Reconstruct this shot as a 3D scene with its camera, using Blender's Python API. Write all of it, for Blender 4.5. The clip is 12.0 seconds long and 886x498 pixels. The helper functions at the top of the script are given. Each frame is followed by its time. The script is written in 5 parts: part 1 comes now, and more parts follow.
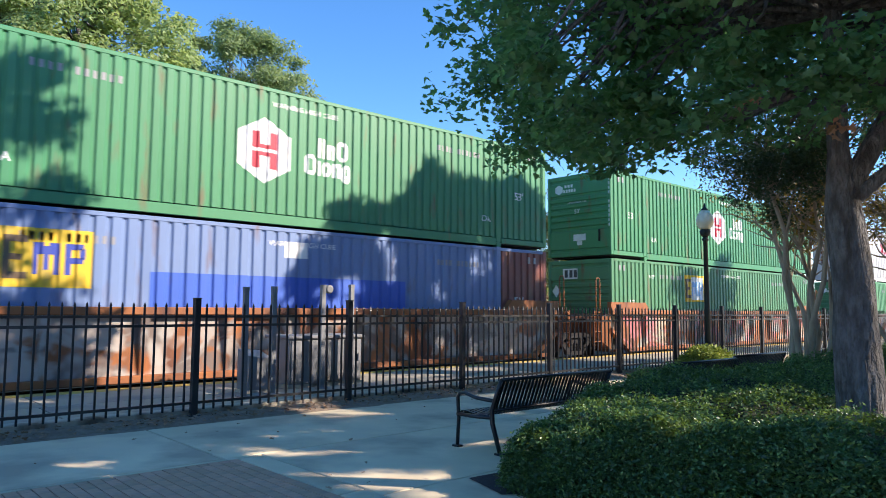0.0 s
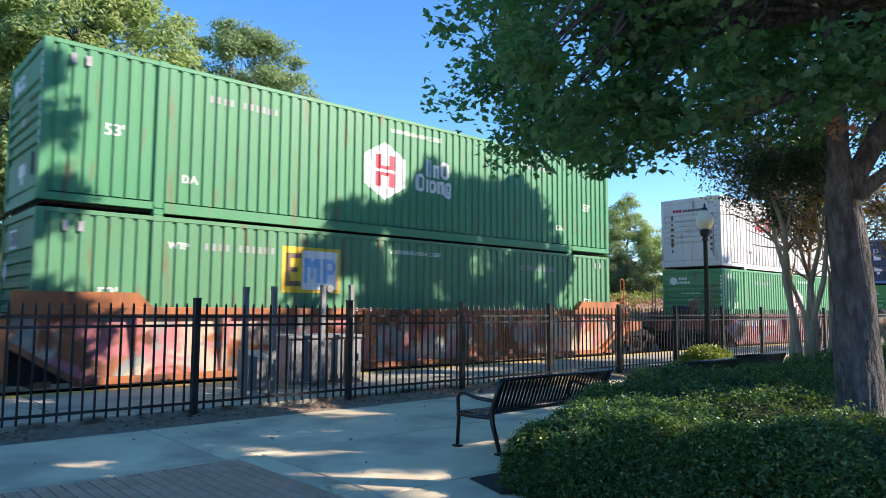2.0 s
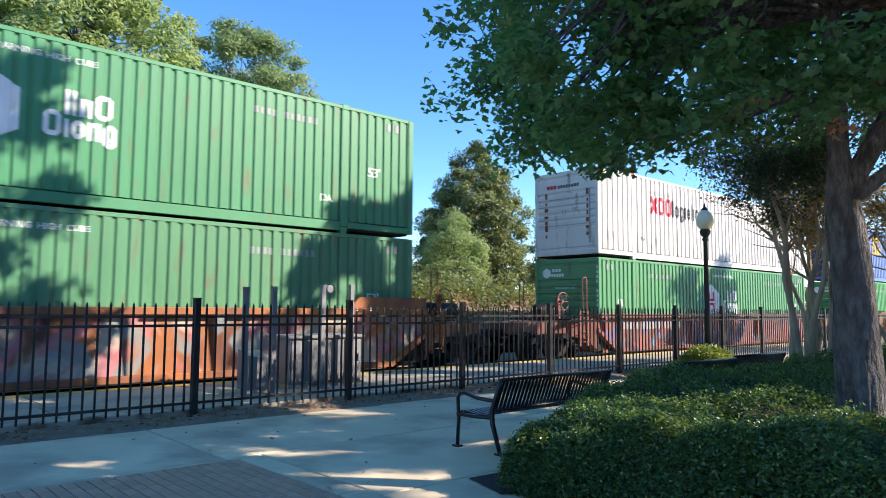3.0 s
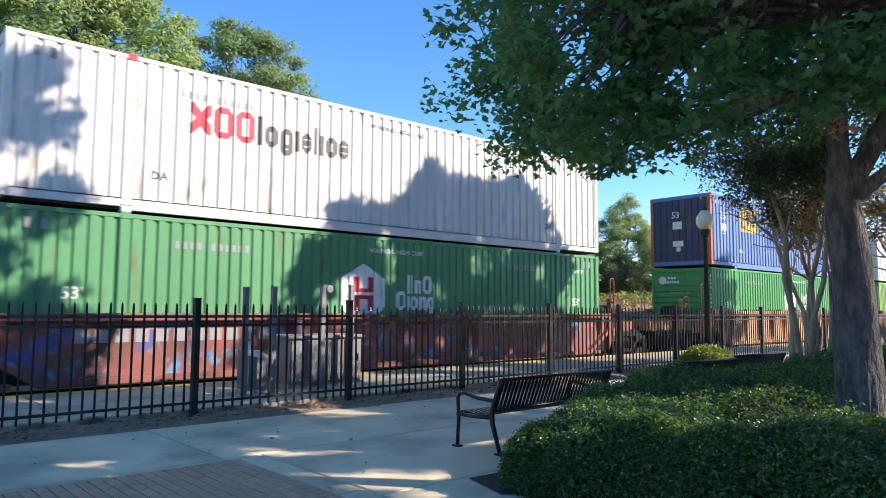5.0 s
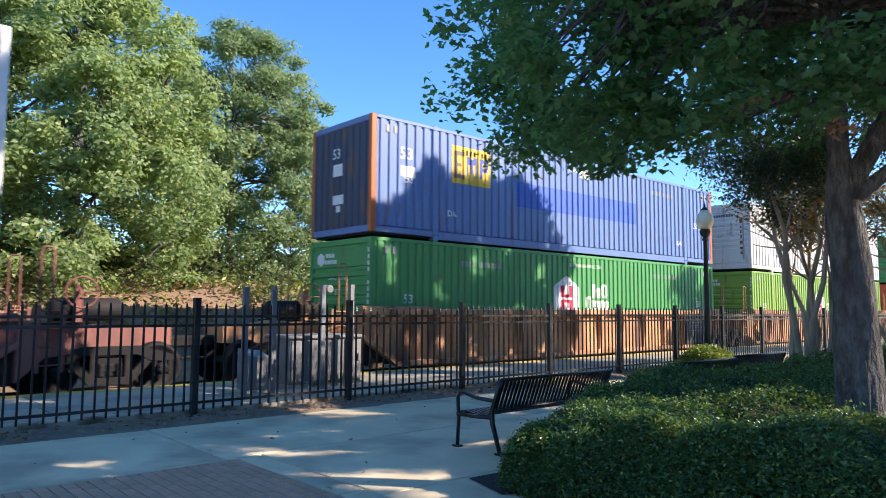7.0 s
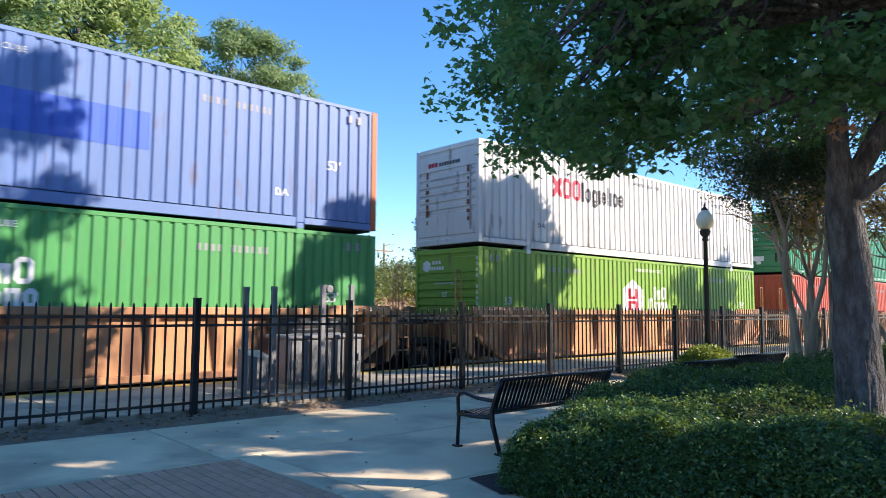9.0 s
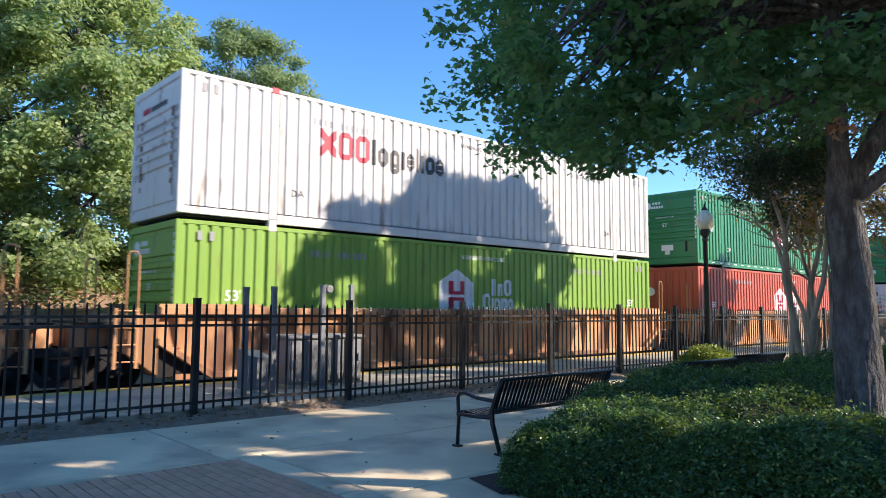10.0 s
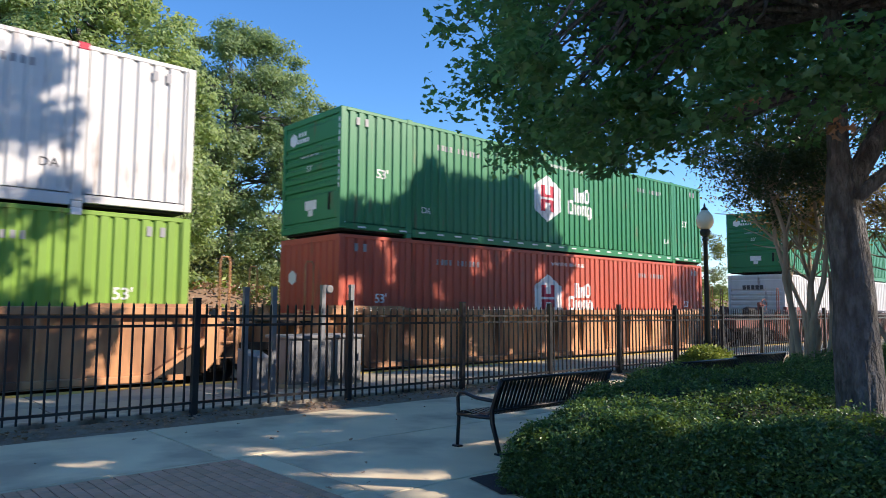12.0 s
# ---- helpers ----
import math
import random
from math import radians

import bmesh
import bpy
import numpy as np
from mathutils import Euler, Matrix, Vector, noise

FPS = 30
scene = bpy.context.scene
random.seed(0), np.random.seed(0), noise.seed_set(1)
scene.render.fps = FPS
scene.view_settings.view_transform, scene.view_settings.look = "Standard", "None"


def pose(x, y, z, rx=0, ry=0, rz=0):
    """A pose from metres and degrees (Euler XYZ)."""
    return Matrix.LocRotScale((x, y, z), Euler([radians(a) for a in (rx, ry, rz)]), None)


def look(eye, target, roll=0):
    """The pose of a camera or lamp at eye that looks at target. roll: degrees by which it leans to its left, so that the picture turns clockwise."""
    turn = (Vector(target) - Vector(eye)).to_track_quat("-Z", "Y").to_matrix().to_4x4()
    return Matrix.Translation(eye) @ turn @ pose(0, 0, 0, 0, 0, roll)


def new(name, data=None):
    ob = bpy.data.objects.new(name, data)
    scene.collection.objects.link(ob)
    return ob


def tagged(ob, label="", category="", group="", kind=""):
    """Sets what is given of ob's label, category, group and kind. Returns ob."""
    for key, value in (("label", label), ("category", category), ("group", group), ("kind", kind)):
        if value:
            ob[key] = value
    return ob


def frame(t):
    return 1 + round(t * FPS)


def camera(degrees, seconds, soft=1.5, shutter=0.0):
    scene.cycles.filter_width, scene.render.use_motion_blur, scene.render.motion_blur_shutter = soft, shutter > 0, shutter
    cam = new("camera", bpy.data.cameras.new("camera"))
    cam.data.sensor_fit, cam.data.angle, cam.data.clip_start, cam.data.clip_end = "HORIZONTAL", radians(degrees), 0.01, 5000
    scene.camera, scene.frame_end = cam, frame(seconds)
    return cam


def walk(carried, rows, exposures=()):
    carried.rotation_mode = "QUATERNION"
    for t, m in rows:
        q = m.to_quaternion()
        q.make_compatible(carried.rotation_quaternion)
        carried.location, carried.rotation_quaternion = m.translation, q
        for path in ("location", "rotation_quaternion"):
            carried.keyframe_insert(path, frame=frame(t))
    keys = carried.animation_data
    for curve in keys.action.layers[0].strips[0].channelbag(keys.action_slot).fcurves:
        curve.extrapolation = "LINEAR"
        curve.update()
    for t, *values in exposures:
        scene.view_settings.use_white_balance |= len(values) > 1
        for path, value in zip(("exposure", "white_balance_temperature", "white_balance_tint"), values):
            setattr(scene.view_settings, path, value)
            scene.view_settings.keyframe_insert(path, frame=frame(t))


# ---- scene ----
# Metres; x runs along the track, y away from the camera towards the train, z up. Pavement at z = 0.
cam = camera(64.66, 12.0, soft=0.9, shutter=0.2)
YAW, PITCH = radians(42.0), radians(4.925)
EYE = (0.0, 0.0, 1.46)
AIM = (math.sin(YAW) * math.cos(PITCH), math.cos(YAW) * math.cos(PITCH), 1.46 + math.sin(PITCH))
walk(cam, [(0.0, look(EYE, AIM, 0.343)), (12.0, look(EYE, AIM, 0.343))], [(0.0, 1.12, 6960, 18), (3.0, 1.22, 6960, 18), (5.5, 1.06, 6960, 18), (6.5, 0.98, 6960, 18), (7.2, 1.23, 6960, 18), (10.0, 1.07, 6960, 18), (11.0, 0.96, 6960, 18), (12.0, 0.86, 6960, 18)])

# ---- light ----
SUN_H = Vector((0.64, -0.77, 0.0)).normalized()      # horizontal direction towards the sun
SUN_EL = radians(30)
world = bpy.data.worlds.new("World")
scene.world = world
world.use_nodes = True
wn = world.node_tree.nodes
sky = wn.new("ShaderNodeTexSky")
sky.sky_type = "NISHITA"
sky.sun_disc = False
sky.sun_elevation = SUN_EL
sky.sun_rotation = math.atan2(SUN_H.x, SUN_H.y)
sky.air_density, sky.dust_density, sky.ozone_density = 1.0, 0.0, 4.5
sky.altitude = 1200
wn["Background"].inputs["Strength"].default_value = 0.15
deep = wn.new("ShaderNodeHueSaturation")             # a clear, deep blue day
deep.inputs["Saturation"].default_value = 1.2
world.node_tree.links.new(sky.outputs[0], deep.inputs["Color"])
world.node_tree.links.new(deep.outputs[0], wn["Background"].inputs["Color"])
sun_data = bpy.data.lights.new("sun", "SUN")
sun_data.energy, sun_data.angle, sun_data.color = 4.0, radians(0.53), (1.0, 0.93, 0.82)
sun = new("sun", sun_data)
sun_dir = Vector((SUN_H.x * math.cos(SUN_EL), SUN_H.y * math.cos(SUN_EL), math.sin(SUN_EL)))
sun.matrix_basis = look((0, 0, 40), tuple(Vector((0, 0, 40)) - sun_dir))


# ---- materials ----
def mat(name, col, rough=0.6, metal=0.0, var=0.25, scale=6.0, fine=60.0, bump=0.15, dirt=None, dirt_amount=0.0,
        dirt_scale=2.0, stretch=(1, 1, 1), island=0.0, random_ob=0.0, spec=0.5, dist=0.01, coords="Object"):
    """Procedural surface: base colour with coarse and fine variation, stains of a second colour, and fine relief."""
    m = bpy.data.materials.new(name)
    m.use_nodes = True
    nt = m.node_tree
    N, L = nt.nodes, nt.links
    b = N["Principled BSDF"]
    b.inputs["Roughness"].default_value = rough
    b.inputs["Metallic"].default_value = metal
    b.inputs["Specular IOR Level"].default_value = spec
    tc = N.new("ShaderNodeTexCoord")
    mp = N.new("ShaderNodeMapping")
    mp.inputs["Scale"].default_value = stretch
    L.new(tc.outputs[coords], mp.inputs["Vector"])
    n1, n2 = N.new("ShaderNodeTexNoise"), N.new("ShaderNodeTexNoise")
    n1.inputs["Scale"].default_value, n1.inputs["Detail"].default_value = scale, 5
    n2.inputs["Scale"].default_value, n2.inputs["Detail"].default_value = fine, 4
    for n in (n1, n2):
        L.new(mp.outputs[0], n.inputs["Vector"])
    mix = N.new("ShaderNodeMix")
    mix.data_type = "RGBA"
    lo = [c * (1 - var) for c in col]
    hi = [min(1.0, c * (1 + var)) for c in col]
    mix.inputs["A"].default_value, mix.inputs["B"].default_value = (*lo, 1), (*hi, 1)
    add = N.new("ShaderNodeMath")
    add.operation = "MULTIPLY_ADD"
    add.inputs[1].default_value, add.inputs[2].default_value = 0.45, 0.0
    L.new(n2.outputs["Fac"], add.inputs[0])
    sm = N.new("ShaderNodeMath")
    sm.operation = "MULTIPLY_ADD"
    sm.inputs[1].default_value = 1.17
    L.new(n1.outputs["Fac"], sm.inputs[0])
    L.new(add.outputs[0], sm.inputs[2])
    fac = N.new("ShaderNodeMath")
    fac.operation = "SUBTRACT"
    fac.use_clamp = True
    fac.inputs[1].default_value = 0.28
    L.new(sm.outputs[0], fac.inputs[0])
    L.new(fac.outputs[0], mix.inputs["Factor"])
    out = mix.outputs["Result"]
    if dirt:
        n3 = N.new("ShaderNodeTexNoise")
        n3.inputs["Scale"].default_value, n3.inputs["Detail"].default_value = dirt_scale, 7
        L.new(mp.outputs[0], n3.inputs["Vector"])
        ramp = N.new("ShaderNodeMapRange")
        ramp.inputs["From Min"].default_value = 0.62 - 0.3 * dirt_amount
        ramp.inputs["From Max"].default_value = 0.80 - 0.25 * dirt_amount
        L.new(n3.outputs["Fac"], ramp.inputs["Value"])
        mx = N.new("ShaderNodeMix")
        mx.data_type = "RGBA"
        L.new(ramp.outputs[0], mx.inputs["Factor"])
        L.new(out, mx.inputs["A"])
        mx.inputs["B"].default_value = (*dirt, 1)
        out = mx.outputs["Result"]
    if island or random_ob:
        if island:
            src = N.new("ShaderNodeNewGeometry").outputs["Random Per Island"]
        else:
            src = N.new("ShaderNodeObjectInfo").outputs["Random"]
        amount = island or random_ob
        r = N.new("ShaderNodeMapRange")
        r.inputs["To Min"].default_value, r.inputs["To Max"].default_value = 1 - amount, 1 + amount
        L.new(src, r.inputs["Value"])
        hv = N.new("ShaderNodeHueSaturation")
        L.new(r.outputs[0], hv.inputs["Value"])
        h = N.new("ShaderNodeMapRange")
        h.inputs["To Min"].default_value, h.inputs["To Max"].default_value = 0.5 + amount * 0.04, 0.5 - amount * 0.05
        L.new(src, h.inputs["Value"])
        L.new(h.outputs[0], hv.inputs["Hue"])
        L.new(out, hv.inputs["Color"])
        out = hv.outputs["Color"]
    L.new(out, b.inputs["Base Color"])
    rr = N.new("ShaderNodeMapRange")
    rr.inputs["To Min"].default_value, rr.inputs["To Max"].default_value = max(0, rough - 0.12), min(1, rough + 0.12)
    L.new(n1.outputs["Fac"], rr.inputs["Value"])
    L.new(rr.outputs[0], b.inputs["Roughness"])
    if bump:
        bp = N.new("ShaderNodeBump")
        bp.inputs["Strength"].default_value, bp.inputs["Distance"].default_value = bump, dist
        L.new(sm.outputs[0], bp.inputs["Height"])
        L.new(bp.outputs[0], b.inputs["Normal"])
    return m


def leaf_mat(name, col, rough=0.45, var=0.35, through_col=(0.25, 0.4, 0.05), through_amount=0.35):
    """Leaves: glossy skin over a translucent body; each leaf differs a little."""
    m = mat(name, col, rough, var=0.2, scale=0.8, fine=25, bump=0.1, island=var)
    nt = m.node_tree
    N, L = nt.nodes, nt.links
    tr = N.new("ShaderNodeBsdfTranslucent")
    tr.inputs["Color"].default_value = (*through_col, 1)
    mx = N.new("ShaderNodeMixShader")
    mx.inputs[0].default_value = through_amount
    L.new(N["Principled BSDF"].outputs[0], mx.inputs[1])
    L.new(tr.outputs[0], mx.inputs[2])
    L.new(mx.outputs[0], N["Material Output"].inputs["Surface"])
    return m


def paint(name, col, rust=0.12, rough=0.5):
    """Weathered container paint with streaks that run down and rust specks."""
    return mat(name, col, rough, var=0.16, scale=1.2, fine=14, bump=0.12, dirt=(0.17, 0.09, 0.05), dirt_amount=rust,
               dirt_scale=2.4, stretch=(1.6, 1.6, 0.35), dist=0.004)


M = {
    "hub_green": paint("green_paint", (0.045, 0.245, 0.11), 0.10),
    "hub_pale": paint("pale_green_paint", (0.08, 0.28, 0.125), 0.1),
    "emp_green": paint("old_green_paint", (0.075, 0.245, 0.12), 0.16),
    "fresh_green": paint("fresh_green_paint", (0.06, 0.30, 0.09), 0.0),
    "lime_green": paint("lime_green_paint", (0.20, 0.36, 0.05), 0.05),
    "deep_green": paint("deep_green_paint", (0.015, 0.20, 0.075), 0.0, 0.4),
    "white": paint("white_paint", (0.63, 0.625, 0.60), 0.08),
    "blue": paint("blue_paint", (0.165, 0.25, 0.44), 0.1),
    "blue_deep": paint("deep_blue_paint", (0.12, 0.21, 0.43), 0.06),
    "navy": paint("navy_end", (0.045, 0.058, 0.105), 0.25),
    "blue_patch": paint("bright_blue_paint", (0.045, 0.13, 0.52), 0.0),
    "orange": paint("orange_paint", (0.55, 0.13, 0.03), 0.1),
    "red": paint("red_paint", (0.48, 0.085, 0.045), 0.05),
    "maroon": paint("faded_red_paint", (0.24, 0.07, 0.055), 0.4),
    "decal_white": mat("white_decal", (0.8, 0.8, 0.78), 0.5, var=0.08, bump=0.05, dirt=(0.4, 0.4, 0.38), dirt_amount=0.1),
    "decal_red": mat("red_decal", (0.52, 0.02, 0.05), 0.5, var=0.1, bump=0.05),
    "decal_dark": mat("dark_decal", (0.07, 0.07, 0.075), 0.5, var=0.1, bump=0.05),
    "decal_grey": mat("grey_decal", (0.30, 0.30, 0.31), 0.5, var=0.1, bump=0.05),
    "decal_yellow": mat("yellow_decal", (0.75, 0.5, 0.04), 0.5, var=0.12, bump=0.05, dirt=(0.4, 0.3, 0.1), dirt_amount=0.2),
    "decal_blue": mat("blue_decal", (0.04, 0.07, 0.35), 0.5, var=0.1, bump=0.05),
    "decal_sky": mat("pale_blue_decal", (0.25, 0.5, 0.75), 0.5, var=0.1, bump=0.05),
    "decal_brown": mat("brown_decal", (0.16, 0.11, 0.07), 0.5, var=0.1, bump=0.05),
    "panel_dark": mat("dark_stencil_panel", (0.035, 0.045, 0.045), 0.7, var=0.3, scale=3, bump=0.1, dirt=(0.12, 0.07, 0.05), dirt_amount=0.3),
    "rust_streak": mat("rust", (0.20, 0.07, 0.03), 0.9, var=0.4, scale=9, bump=0.3),
    "dark_gap": mat("underside_black", (0.02, 0.02, 0.02), 0.9, var=0.3),
    "steel_dark": mat("greasy_steel", (0.013, 0.012, 0.012), 0.7, 0.0, var=0.5, scale=8, bump=0.3, dirt=(0.035, 0.024, 0.018), dirt_amount=0.25, spec=0.3),
    "well_orange": mat("rust_orange_steel", (0.36, 0.125, 0.04), 0.7, var=0.35, scale=1.5, fine=20, bump=0.25,
                       dirt=(0.13, 0.05, 0.03), dirt_amount=0.6, dirt_scale=1.6, stretch=(1, 1, 0.3)),
    "well_tan": mat("tan_orange_steel", (0.56, 0.28, 0.13), 0.7, var=0.35, scale=1.5, fine=20, bump=0.25,
                    dirt=(0.15, 0.065, 0.035), dirt_amount=0.6, dirt_scale=1.7, stretch=(1, 1, 0.28)),
    "well_maroon": mat("maroon_steel", (0.24, 0.085, 0.065), 0.65, var=0.3, scale=1.4, fine=20, bump=0.25,
                       dirt=(0.09, 0.04, 0.035), dirt_amount=0.4, dirt_scale=1.0, stretch=(1, 1, 0.5)),
    "fence": mat("black_fence_paint", (0.017, 0.018, 0.021), 0.36, 0.0, var=0.3, scale=5, bump=0.08, dirt=(0.07, 0.07, 0.068), dirt_amount=0.3, spec=0.5),
    "bench": mat("black_bench_coating", (0.015, 0.015, 0.017), 0.32, 0.0, var=0.3, scale=10, bump=0.05),
    "galv": mat("galvanised_steel", (0.21, 0.22, 0.225), 0.55, 0.2, var=0.2, scale=8, bump=0.08),
    "cabinet": mat("grey_cabinet_paint", (0.215, 0.222, 0.225), 0.5, var=0.12, scale=4, bump=0.05, dirt=(0.14, 0.13, 0.11), dirt_amount=0.3),
    "concrete": mat("concrete", (0.69, 0.585, 0.385), 0.85, var=0.26, scale=1.0, fine=90, bump=0.25, dirt=(0.42, 0.35, 0.24),
                    dirt_amount=0.55, dirt_scale=0.9, random_ob=0.08, dist=0.004, coords="Object"),
    "platform": mat("platform_concrete", (0.41, 0.36, 0.265), 0.85, var=0.15, scale=1.5, fine=80, bump=0.2, dirt=(0.2, 0.2, 0.19),
                    dirt_amount=0.4, dirt_scale=0.8, random_ob=0.05, dist=0.004),
    "kerb": mat("kerb_concrete", (0.48, 0.43, 0.33), 0.9, var=0.25, scale=5, fine=70, bump=0.4, dirt=(0.16, 0.13, 0.09), dirt_amount=0.5, dirt_scale=3),
    "soil": mat("soil_litter", (0.25, 0.19, 0.135), 0.95, var=0.5, scale=8, fine=60, bump=0.8, dirt=(0.22, 0.15, 0.08), dirt_amount=0.4, dirt_scale=10, dist=0.02),
    "mulch": mat("dark_mulch", (0.035, 0.03, 0.03), 0.95, var=0.5, scale=20, fine=90, bump=0.8, dist=0.02),
    "brick": mat("paver_brick", (0.53, 0.30, 0.19), 0.8, var=0.25, scale=12, fine=120, bump=0.3, random_ob=0.13, dist=0.004,
                 dirt=(0.30, 0.22, 0.17), dirt_amount=0.2, dirt_scale=6),
    "joint": mat("joint_sand", (0.085, 0.075, 0.062), 0.95, var=0.3, scale=20, bump=0.4),
    "yellow_line": mat("yellow_edge_paint", (0.62, 0.42, 0.08), 0.7, var=0.2, scale=4, bump=0.2, dirt=(0.3, 0.25, 0.15), dirt_amount=0.4),
    "ballast": mat("ballast", (0.20, 0.17, 0.15), 0.95, var=0.5, scale=12, fine=50, bump=1.0, dist=0.05),
    "ground": mat("dry_ground", (0.17, 0.13, 0.075), 0.95, var=0.35, scale=0.35, fine=6, bump=0.5, dirt=(0.07, 0.09, 0.03), dirt_amount=0.5, dirt_scale=0.25, dist=0.05),
    "bank": mat("bank_soil", (0.30, 0.19, 0.115), 0.95, var=0.5, scale=0.8, fine=8, bump=0.6, dirt=(0.14, 0.095, 0.055), dirt_amount=0.6, dirt_scale=0.8, dist=0.08),
    "rail": mat("rail_steel", (0.22, 0.14, 0.10), 0.5, 0.6, var=0.3),
    "tie": mat("wooden_tie", (0.09, 0.07, 0.055), 0.9, var=0.4, scale=6),
    "bark": mat("grey_bark", (0.145, 0.145, 0.145), 0.92, var=0.6, scale=30, fine=80, bump=1.0, stretch=(1, 1, 0.36), dist=0.06,
                dirt=(0.07, 0.066, 0.06), dirt_amount=0.6, dirt_scale=14),
    "bark_smooth": mat("smooth_tan_bark", (0.42, 0.32, 0.22), 0.7, var=0.3, scale=5, fine=30, bump=0.3, stretch=(1, 1, 0.3), dirt=(0.16, 0.12, 0.09), dirt_amount=0.4, dirt_scale=4),
    "leaf_maple": leaf_mat("maple_leaf", (0.056, 0.15, 0.076), 0.5, 0.35, (0.20, 0.46, 0.12), 0.46),
    "leaf_dry": leaf_mat("dry_leaf", (0.36, 0.23, 0.14), 0.8, 0.3, (0.4, 0.2, 0.08), 0.2),
    "leaf_crape": leaf_mat("small_tree_leaf", (0.05, 0.088, 0.04), 0.45, 0.4, (0.13, 0.18, 0.05), 0.32),
    "leaf_autumn": leaf_mat("turning_leaf", (0.22, 0.17, 0.055), 0.5, 0.6, (0.42, 0.30, 0.06), 0.45),
    "leaf_oak": leaf_mat("oak_leaf", (0.24, 0.32, 0.135), 0.5, 0.45, (0.44, 0.56, 0.19), 0.5),
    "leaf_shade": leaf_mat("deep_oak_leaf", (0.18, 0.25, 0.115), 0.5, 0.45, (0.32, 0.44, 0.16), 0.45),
    "leaf_far": leaf_mat("far_leaf", (0.15, 0.19, 0.075), 0.5, 0.45, (0.28, 0.33, 0.08), 0.35),
    "leaf_hedge": leaf_mat("hedge_leaf", (0.048, 0.125, 0.056), 0.5, 0.6, (0.22, 0.36, 0.04), 0.28),
    "leaf_new": leaf_mat("young_hedge_leaf", (0.16, 0.28, 0.085), 0.38, 0.35, (0.3, 0.44, 0.06), 0.3),
    "leaf_bright": leaf_mat("yellow_green_leaf", (0.20, 0.26, 0.05), 0.5, 0.3, (0.3, 0.36, 0.05), 0.3),
    # near-black: the shade inside the hedge is put into this colour
    "hedge_shade_core": mat("hedge_shade_core", (0.02, 0.03, 0.014), 0.95, var=0.5, scale=20, bump=0.5),
    "lamp_iron": mat("dark_green_iron", (0.02, 0.028, 0.026), 0.45, 0.2, var=0.2, scale=10),
    "wood_old": mat("weathered_wood", (0.28, 0.2, 0.12), 0.85, var=0.3, scale=4, stretch=(1, 1, 0.2)),
    "wall_brick": mat("far_brickwork", (0.30, 0.14, 0.10), 0.85, var=0.25, scale=3),
}
globe = bpy.data.materials.new("frosted_globe")
globe.use_nodes = True
gb = globe.node_tree.nodes["Principled BSDF"]
gb.inputs["Base Color"].default_value = (0.85, 0.76, 0.55, 1)
gb.inputs["Roughness"].default_value = 0.35
gb.inputs["Subsurface Weight"].default_value = 0.3
gb.inputs["Subsurface Radius"].default_value = (0.1, 0.1, 0.08)
M["globe"] = globe


# ---- mesh helpers ----
def box(bm, x0, y0, z0, x1, y1, z1, bevel=0.0):
    v = [bm.verts.new(c) for c in ((x0, y0, z0), (x1, y0, z0), (x1, y1, z0), (x0, y1, z0),
                                   (x0, y0, z1), (x1, y0, z1), (x1, y1, z1), (x0, y1, z1))]
    fs = [bm.faces.new([v[i] for i in q]) for q in ((3, 2, 1, 0), (4, 5, 6, 7), (0, 1, 5, 4), (1, 2, 6, 5), (2, 3, 7, 6), (3, 0, 4, 7))]
    if bevel:
        es = list({e for f in fs for e in f.edges})
        bmesh.ops.bevel(bm, geom=es, offset=bevel, segments=1, affect="EDGES", profile=0.5)
    return bm


def boxm(*a, bevel=0.0):
    return box(bmesh.new(), *a, bevel=bevel)


def tube(bm, pts, radii, n=8, cap=True):
    """A tube of changing radius along points."""
    pts = [Vector(p) for p in pts]
    rings = []
    side = None
    for i, p in enumerate(pts):
        d = (pts[min(i + 1, len(pts) - 1)] - pts[max(i - 1, 0)])
        d = d.normalized() if d.length > 1e-9 else Vector((0, 0, 1))
        if side is None:
            side = d.orthogonal().normalized()
        side = (side - d * side.dot(d)).normalized()
        up = d.cross(side)
        r = radii[i] if isinstance(radii, (list, tuple)) else radii
        rings.append([bm.verts.new(p + (side * math.cos(a) + up * math.sin(a)) * r) for a in [2 * math.pi * k / n for k in range(n)]])
    for a, b in zip(rings, rings[1:]):
        for k in range(n):
            f = bm.faces.new((a[k], a[(k + 1) % n], b[(k + 1) % n], b[k]))
            f.smooth = True
    if cap:
        bm.faces.new(rings[0][::-1])
        bm.faces.new(rings[-1])
    return bm


def lathe(bm, prof, n=20, axis="z", at=(0, 0, 0)):
    """A turned shape from (radius, height) pairs."""
    rings = []
    for r, h in prof:
        ring = []
        for k in range(n):
            a = 2 * math.pi * k / n
            c, s = r * math.cos(a), r * math.sin(a)
            q = (c, s, h) if axis == "z" else (c, h, s)
            ring.append(bm.verts.new((q[0] + at[0], q[1] + at[1], q[2] + at[2])))
        rings.append(ring)
    for a, b in zip(rings, rings[1:]):
        for k in range(n):
            f = bm.faces.new((a[k], a[(k + 1) % n], b[(k + 1) % n], b[k]))
            f.smooth = True
    bm.faces.new(rings[0][::-1])
    bm.faces.new(rings[-1])
    bmesh.ops.recalc_face_normals(bm, faces=bm.faces)
    return bm


def mesh_of(bm, name, material):
    me = bpy.data.meshes.new(name)
    bm.to_mesh(me)
    bm.free()
    me.materials.append(M[material] if isinstance(material, str) else material)
    return me


